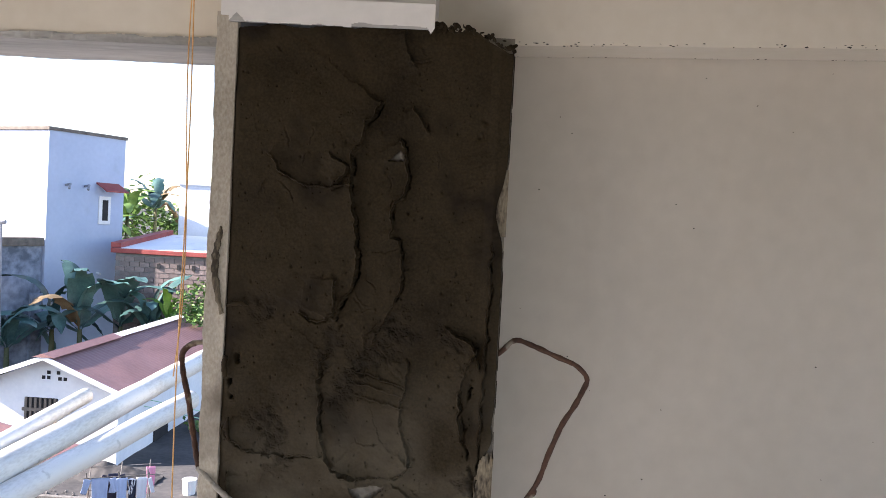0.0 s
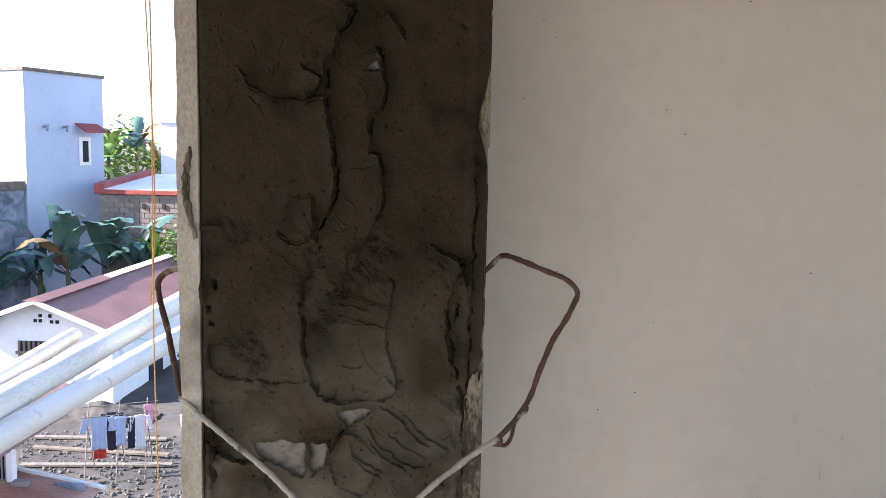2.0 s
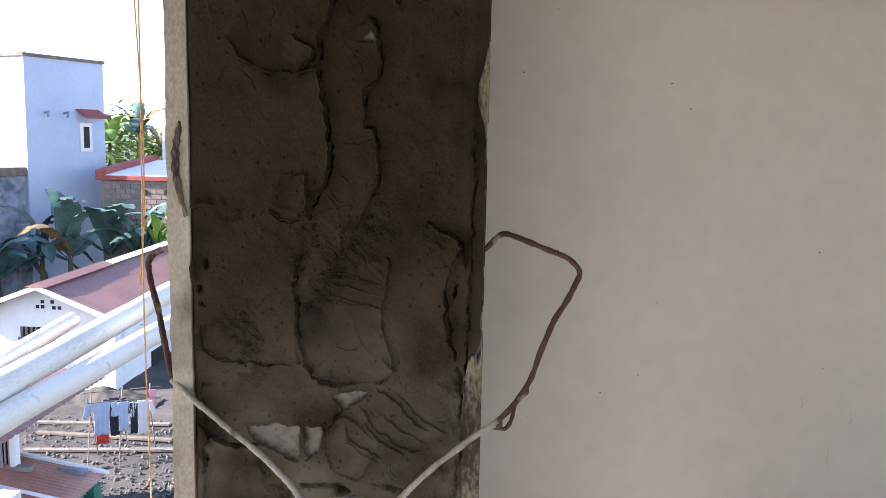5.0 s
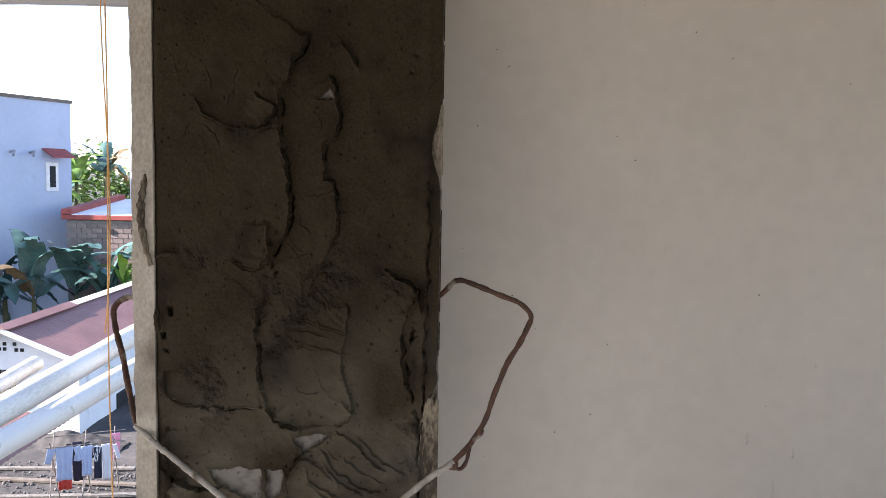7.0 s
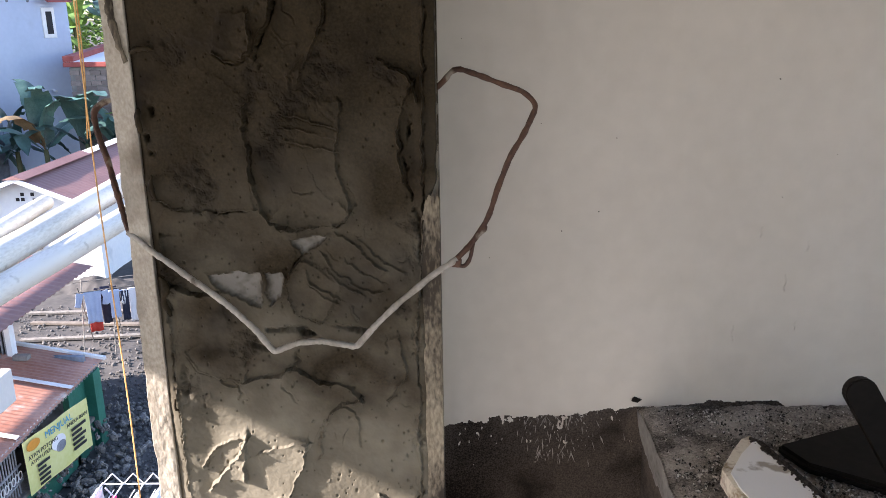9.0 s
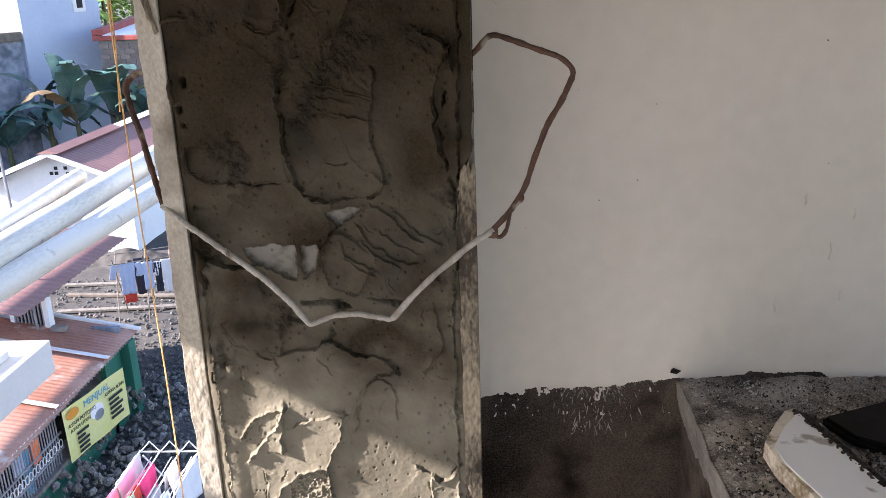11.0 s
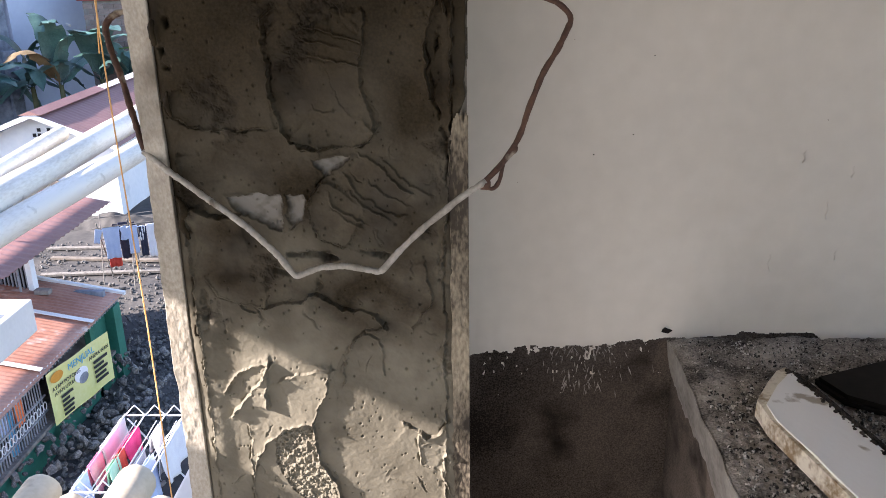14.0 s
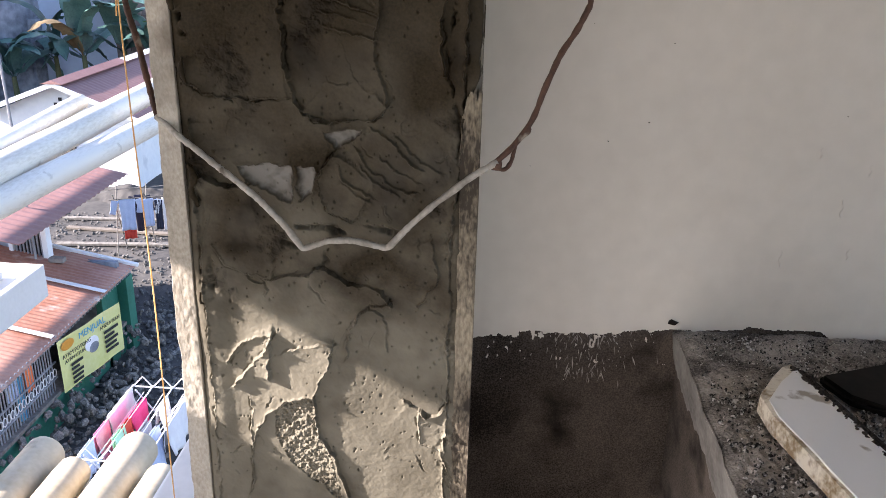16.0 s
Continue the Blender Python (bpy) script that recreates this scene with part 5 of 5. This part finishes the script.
def banana_plant(x, y, z, height, leaves, length, seed, material=None, label="banana plant with long torn green leaves"):
    rnd = random.Random(seed)
    ob = empty("banana_plant", (x, y, z))
    tagged(ob, label, "plant", "banana plants by the wall")
    part("stem", tube([(0, 0, 0), (0.03, 0.02, height * 0.5), (0.0, 0.0, height)], 0.13, 9, taper=[1.15, 1, 0.6]), M_STEM, ob, smooth=True)
    for k in range(leaves):
        a = 6.283 * k / leaves + rnd.uniform(-0.4, 0.4)
        ln = length * rnd.uniform(0.75, 1.15)
        steep = rnd.uniform(0.1, 0.75) if k % 3 else 1.0
        mat = material or (M_DRYLEAF if rnd.random() < 0.06 else M_BANANASHADE)
        o = part("leaf", leaf(ln, ln * 0.1, rnd.uniform(0.35, 1.0), rnd), mat, ob, smooth=True)
        o.matrix_basis = Matrix.Translation((0, 0, height - 0.1)) @ Euler((0, -steep, a)).to_matrix().to_4x4()
    return ob


def bush(name, x, y, z, rx, rz, count, size, material, seed, label):
    """A leafy crown on a short branching trunk."""
    rnd = random.Random(seed)
    ob = empty(name, (x, y, GROUND))
    tagged(ob, label, "tree")
    part("trunk", tube([(0, 0, 0), (0.1, 0, (z - GROUND) * 0.5), (0, 0.05, z - GROUND)], 0.09, 8, taper=[1.2, 0.9, 0.5]), M_TIMBER, ob)
    for k in range(7):
        a = rnd.uniform(0, 6.283)
        part("limb", tube([(0, 0, z - GROUND - rz * 0.8), (0.5 * rx * math.cos(a), 0.5 * rx * math.sin(a), z - GROUND), (0.8 * rx * math.cos(a), 0.8 * rx * math.sin(a), z - GROUND + rz * rnd.uniform(0.1, 0.6))], 0.03, 5), M_TIMBER, ob)
    verts, faces = [], []
    clumps = [(rnd.gauss(0, rx * 0.45), rnd.gauss(0, rx * 0.45), rnd.gauss(0, rz * 0.45)) for _ in range(max(10, count // 45))]
    for _ in range(count):
        c = rnd.choice(clumps)
        p = Vector((c[0] + rnd.gauss(0, rx * 0.16), c[1] + rnd.gauss(0, rx * 0.16), z - GROUND + c[2] + rnd.gauss(0, rz * 0.14)))
        rot = Euler((rnd.uniform(-0.9, 0.9), rnd.uniform(-0.9, 0.9), rnd.uniform(0, 6.283))).to_matrix()
        s = size * rnd.uniform(0.6, 1.3)
        o = len(verts)
        for v in ((0, -0.5, 0), (0.28, 0, 0.06), (0, 0.5, -0.04), (-0.28, 0, 0.06)):
            verts.append((p + rot @ Vector(v) * s)[:])
        faces.append([o, o + 1, o + 2, o + 3])
    me = bpy.data.meshes.new("crown")
    me.from_pydata(verts, [], faces)
    crown = finish(new("crown", me), material)
    crown.parent = ob


def plants():
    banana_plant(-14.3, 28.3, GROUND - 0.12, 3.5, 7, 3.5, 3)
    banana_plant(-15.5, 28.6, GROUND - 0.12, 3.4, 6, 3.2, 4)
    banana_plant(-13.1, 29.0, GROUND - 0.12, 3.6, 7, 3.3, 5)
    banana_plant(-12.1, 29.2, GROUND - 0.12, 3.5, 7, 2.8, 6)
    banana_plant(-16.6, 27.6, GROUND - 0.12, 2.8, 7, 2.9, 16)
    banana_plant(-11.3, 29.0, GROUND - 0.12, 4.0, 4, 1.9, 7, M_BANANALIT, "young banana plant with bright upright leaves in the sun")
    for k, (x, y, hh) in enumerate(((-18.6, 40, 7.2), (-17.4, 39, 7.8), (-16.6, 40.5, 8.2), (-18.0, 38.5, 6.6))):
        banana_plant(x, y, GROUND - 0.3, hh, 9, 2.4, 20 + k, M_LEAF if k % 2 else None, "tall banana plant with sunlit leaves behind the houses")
    bush("leafy_tree", -9.9, 28.8, -3.1, 1.15, 0.95, 1500, 0.2, M_LEAF, 31, "small leafy tree with light green foliage")
    bush("leafy_tree", -17.4, 43, -0.8, 2.2, 2.2, 1700, 0.35, M_LEAF, 33, "leafy tree behind the houses")
    bush("leafy_tree", -7.2, 23.2, -5.6, 0.8, 0.7, 500, 0.16, M_LEAF, 35, "low leafy shrub beside the doorway")


def cloth(name, w, hgt, m, material, parent, seed, label=""):
    """A garment that hangs in folds, thick enough to see from both sides."""
    xs, zs = np.linspace(-w / 2, w / 2, 16), np.linspace(-hgt, 0, 12)
    rnd = random.Random(seed)
    ph, f = rnd.uniform(0, 6), rnd.uniform(2.2, 3.6)

    def place(x, z):
        k = -z / hgt
        return x * (1 - 0.12 * k + 0.05 * np.sin(5 * k + ph)), 0.022 * w * np.sin(f * 6.283 * x / w + ph) * (0.25 + k), z + 0.03 * w * np.sin(ph + 9 * x / w) * k

    ob = sheet(name, xs, zs, place, None, material, parent, label)
    ob.modifiers.new("thick", "SOLIDIFY").thickness = 0.008
    ob.matrix_basis = m
    return ob


def far_rack():
    """A crossed bamboo drying rack with washing."""
    ob = empty("drying_rack", (-8.2, 18.2, GROUND), 25)
    tagged(ob, "crossed-pole drying rack standing in the lane", "drying rack")
    for x in (-0.7, 0.0, 0.65):
        part("leg", tube([(x - 0.1, -0.55, 0), (x + 0.05, 0.4, 1.75)], 0.014, 6), M_LIP, ob)
        part("leg", tube([(x + 0.15, 0.55, 0), (x - 0.05, -0.4, 1.75)], 0.014, 6), M_LIP, ob)
    for y, z in ((-0.34, 1.6), (0.0, 1.2), (0.36, 1.65)):
        part("rail", tube([(-0.85, y, z), (0.95, y, z)], 0.012, 6), M_LIP, ob)
    things = (("shirt", 0.62, 0.85, (-0.62, -0.42, 1.6), M_BLUECLOTH, "light blue shirt on a hanger"), ("towel", 0.5, 1.05, (-0.6, -0.36, 1.55), M_REDCLOTH, "red cloth hanging behind a shirt"), ("shirt", 0.45, 1.0, (-0.2, -0.1, 1.6), M_NAVY, "dark navy shirt"), ("shirt", 0.4, 0.75, (0.05, -0.4, 1.55), M_BLUECLOTH, "pale blue shirt"), ("trousers", 0.3, 0.8, (0.38, -0.42, 1.5), M_NAVY, "dark trousers"), ("shirt", 0.4, 0.9, (0.66, -0.42, 1.55), M_WHITECLOTH, "white shirt"), ("towel", 0.35, 0.7, (0.98, 0.3, 1.62), M_PINKCLOTH, "pink towel"))
    for k, (name, w, hgt, at, mat, lab) in enumerate(things):
        item = empty(name, (0, 0, 0))
        item.matrix_world = pose(-8.2, 18.2, GROUND, 0, 0, 25) @ pose(at[0] * 0.72, at[1] * 0.8, at[2] * 1.0)
        tagged(item, lab + " on the drying rack", "clothing", "washing in the lane")
        cloth("body", w * 0.6, hgt * 0.95, pose(0, 0, 0), mat, item, 60 + k)
        if name == "shirt":
            for s in (-1, 1):
                cloth("sleeve", w * 0.25, hgt * 0.42, pose(s * w * 0.43, 0, -0.03, 0, s * -14, 0), mat, item, 90 + k)


def near_rack():
    ob = empty("folding_rack", (-4.7, 9.22, GROUND), 0)
    tagged(ob, "white folding steel drying rack standing on the stones", "drying rack")
    h = 1.0
    rails = (-0.52, -0.2, 0.12, 0.42)
    for x in rails:
        part("rail", tube([(x, -1.0, h - 0.04), (x, 0.95, h + 0.02)], 0.013, 6), M_STEEL, ob)
    for x in (-0.36, -0.04, 0.28):
        part("rail", tube([(x, -1.0, h - 0.16), (x, 0.95, h - 0.1)], 0.009, 6), M_STEEL, ob)
    for y in (-1.0, 0.95):
        part("end_bar", tube([(-0.52, y, h), (0.42, y, h)], 0.013, 6), M_STEEL, ob)
        for a, b in ((-0.52, -0.2), (-0.2, 0.12), (0.12, 0.42)):
            part("fork", tube([(a, y, h), ((a + b) / 2, y + 0.02, h + 0.17), (b, y, h)], 0.012, 6), M_STEEL, ob)
        part("leg", tube([(-0.45, y * 0.9, h), (0.4, y * 0.75, 0)], 0.014, 6), M_STEEL, ob)
        part("leg", tube([(0.4, y * 0.9, h), (-0.45, y * 0.75, 0)], 0.014, 6), M_STEEL, ob)
    wash = ((-0.52, 0.45, 0.85, 0.42, M_WHITECLOTH, "white cloth"), (-0.5, -0.25, 0.4, 0.5, M_PINKCLOTH, "pink cloth"), (-0.5, -0.72, 0.4, 0.45, M_BLUECLOTH, "striped blue cloth"), (-0.2, 0.35, 0.55, 0.42, M_MAGENTA, "magenta cloth"), (-0.2, -0.3, 0.4, 0.38, M_MINT, "mint green cloth"), (0.12, 0.5, 0.4, 0.4, M_WHITECLOTH, "white cloth"), (0.1, -0.2, 0.5, 0.6, M_GREYCLOTH, "grey trousers"), (0.28, -0.45, 0.7, 0.65, M_BLUECLOTH, "pale blue cloth"), (0.42, 0.3, 1.0, 0.55, M_WHITECLOTH, "large white sheet"), (-0.2, -0.1, 0.3, 0.6, M_REDCLOTH, "red cloth"))
    for k, (x, y, w, hgt, mat, lab) in enumerate(wash):
        item = empty("cloth", (0, 0, 0))
        item.matrix_world = pose(-4.7 + x, 9.22 + y, GROUND + h + 0.015, 0, 0, 90)
        tagged(item, lab + " hung over a white rack rail", "clothing", "washing on the white rack")
        cloth("front", w, hgt, pose(0, -0.02, 0, -6, 0, 0), mat, item, 120 + k)
        cloth("back", w * 0.96, hgt * 0.8, pose(0, 0.02, 0, 6, 0, 0), mat, item, 150 + k)


def pole(name, a, b, r, label, seed, material=None, bore=True):
    """A long pipe with a slightly rounded far end."""
    a, b = Vector(a), Vector(b)
    d = (b - a).normalized()
    ob = empty(name, a)
    tagged(ob, label, "pipe", "white pipes before the opening")
    pts = [a.lerp(b, t) - a for t in np.linspace(0, 1, 24)] + [b - a + d * r * 0.12, b - a + d * r * 0.2]
    bm = tube(pts, r, 20, taper=[1] * 24 + [0.93, 0.7])
    for v in bm.verts:
        v.co += 0.0035 * noise.noise_vector(v.co * 3.5 + Vector((seed, 0, 0)))
    part("pipe", bm, material or M_PIPE, ob, smooth=True)
    return ob


def along(a, b, y):
    """The place on the line from a to b at the given y."""
    t = (y - a[1]) / (b[1] - a[1])
    return tuple(p + (q - p) * t for p, q in zip(a, b))


def pipes():
    low = ((-1.394, 1.568, -0.228), (-1.304, 2.807, -0.202))
    pole("pipe", along(*low, 0.3), along(*low, 3.05), 0.05, "weathered white pipe with a rounded end, reaching out of the building", 1)
    up = ((-1.472, 1.703, -0.16), (-1.495, 3.342, -0.14))
    pole("pipe", along(*up, 0.3), along(*up, 4.1), 0.056, "thick weathered white pipe reaching out of the building", 2)
    far = ((-1.569, 1.869, -0.121), (-1.611, 2.407, -0.112))
    pole("pipe", along(*far, 0.35), along(*far, 2.62), 0.036, "grimy white pipe lying along a thicker one", 3)
    # what they lie on, out in front of the facade
    structure(part("pipe_rest", box((-1.75, 0.32, -0.7), (-1.2, 0.45, -0.268), 0.01), M_CREAM), "cream concrete upstand under the pipes", "wall")
    # stub of a white beam
    ob = empty("white_beam", (-1.52, 0.5, -0.605))
    tagged(ob, "chipped white-painted concrete beam end jutting out", "beam")
    bm = box((-0.12, -0.4, -0.07), (0.1, 1.27, 0.06), 0.006)
    box((-0.12, -0.4, 0.06), (0.03, 1.12, 0.09), 0.006, bm)
    part("body", bm, M_WHITE, ob)
    # cream barrels of the little roof below the opening
    for k, (x, y, r) in enumerate(((-0.93, 0.52, 0.041), (-0.815, 0.62, 0.047), (-0.718, 0.56, 0.04), (-0.605, 0.66, 0.048), (-0.503, 0.55, 0.042), (-0.425, 0.41, 0.036))):
        b = empty("barrel_tile", (x, 0.1, -0.545))
        tagged(b, "cream-painted concrete barrel tile with a rounded end", "roof tile", "barrel tiles below the opening")
        pts = [(0, t, 0) for t in np.linspace(0, y - 0.1, 14)] + [(0, y - 0.1 + r * 0.18, 0), (0, y - 0.1 + r * 0.3, 0)]
        bm = tube(pts, r, 18, taper=[1] * 14 + [0.93, 0.8])
        for v in bm.verts:
            v.co += 0.003 * noise.noise_vector(v.co * 9 + Vector((k, 0, 0)))
        part("barrel", bm, M_CREAM, b, smooth=True)
    structure(part("canopy", box((-1.3, 0.33, -0.72), (-0.38, 0.6, -0.59), 0.01), M_CREAM), "cream concrete canopy under the barrel tiles", "canopy")


def lamp_pole():
    ob = empty("thin_pole", (-8.1, 12.9, -5.25))
    tagged(ob, "thin grey steel pole standing on the stall roof", "pole")
    part("shaft", tube([(0, 0, 0), (-0.1, 0, 5.62)], 0.024, 7), M_GREYSTEEL, ob)
    part("cap", tube([(-0.16, 0, 5.62), (-0.02, 0, 5.64)], 0.04, 6), M_GREYSTEEL, ob)


def odds():
    ob = empty("bucket", (-7.65, 21.5, GROUND))
    tagged(ob, "white plastic bucket beside the doorway", "bucket")
    part("pail", tube([(0, 0, 0), (0, 0, 0.42), (0, 0, 0.45)], 0.2, 14, taper=[0.8, 1, 1.05]), M_WHITE, ob)
    ob = empty("brick_on_roof", (-7.75, 13.0, -5.33))
    tagged(ob, "loose pale brick lying on the stall roof", "brick")
    part("block", box((-0.14, -0.07, 0), (0.14, 0.07, 0.09), 0.008), M_JOINT, ob)
    rnd = random.Random(6)
    # boards laid where sunlight falls in long pale streaks across the lane
    for k in range(3):
        y = 18.6 + k * 0.95
        p = empty("sun_streak_board", (-9.3 + rnd.uniform(-0.5, 0.5), y, GROUND + 0.06), rnd.uniform(-8, 8))
        tagged(p, "pale board standing in for a streak of sunlight in the lane", "plank", "planks in the lane")
        part("board", box((-1.8, -0.08, -0.03), (1.9, 0.08, 0.03), 0.006), M_TIMBER if k % 2 else M_LIP, p)
    heap = empty("earth_heap", (-10.5, 22.6, GROUND))
    tagged(heap, "low heap of brown earth and debris", "heap")
    xs = np.linspace(-1.6, 1.6, 40)
    sheet("earth", xs, xs * 0.5, lambda x, y: (x, y, 0.4 * np.exp(-(x / 0.9) ** 2 - (y / 0.45) ** 2) + 0.08 * fbm(x, y, 0.4, 700, 4)), None, M_DIRT, heap)


ground()
rubble()
stall()
banner()
brown_shed()
far_rack()
near_rack()
pipes()
lamp_pole()
odds()


def beyond_lane(build, k=1.22):
    """Builds the houses and plants across the lane, set further off at a larger size."""
    before = set(scene.objects)
    build()
    bpy.context.view_layer.update()
    m = Matrix.Translation((0.19, -1.04, 0.72)) @ Matrix.Scale(k, 4) @ Matrix.Translation((-0.19, 1.04, -0.72))
    for ob in [o for o in scene.objects if o not in before and o.parent is None]:
        ob.matrix_world = m @ ob.matrix_world


for build in (gable_house, blue_building, far_house, plants, brick_house):
    beyond_lane(build)
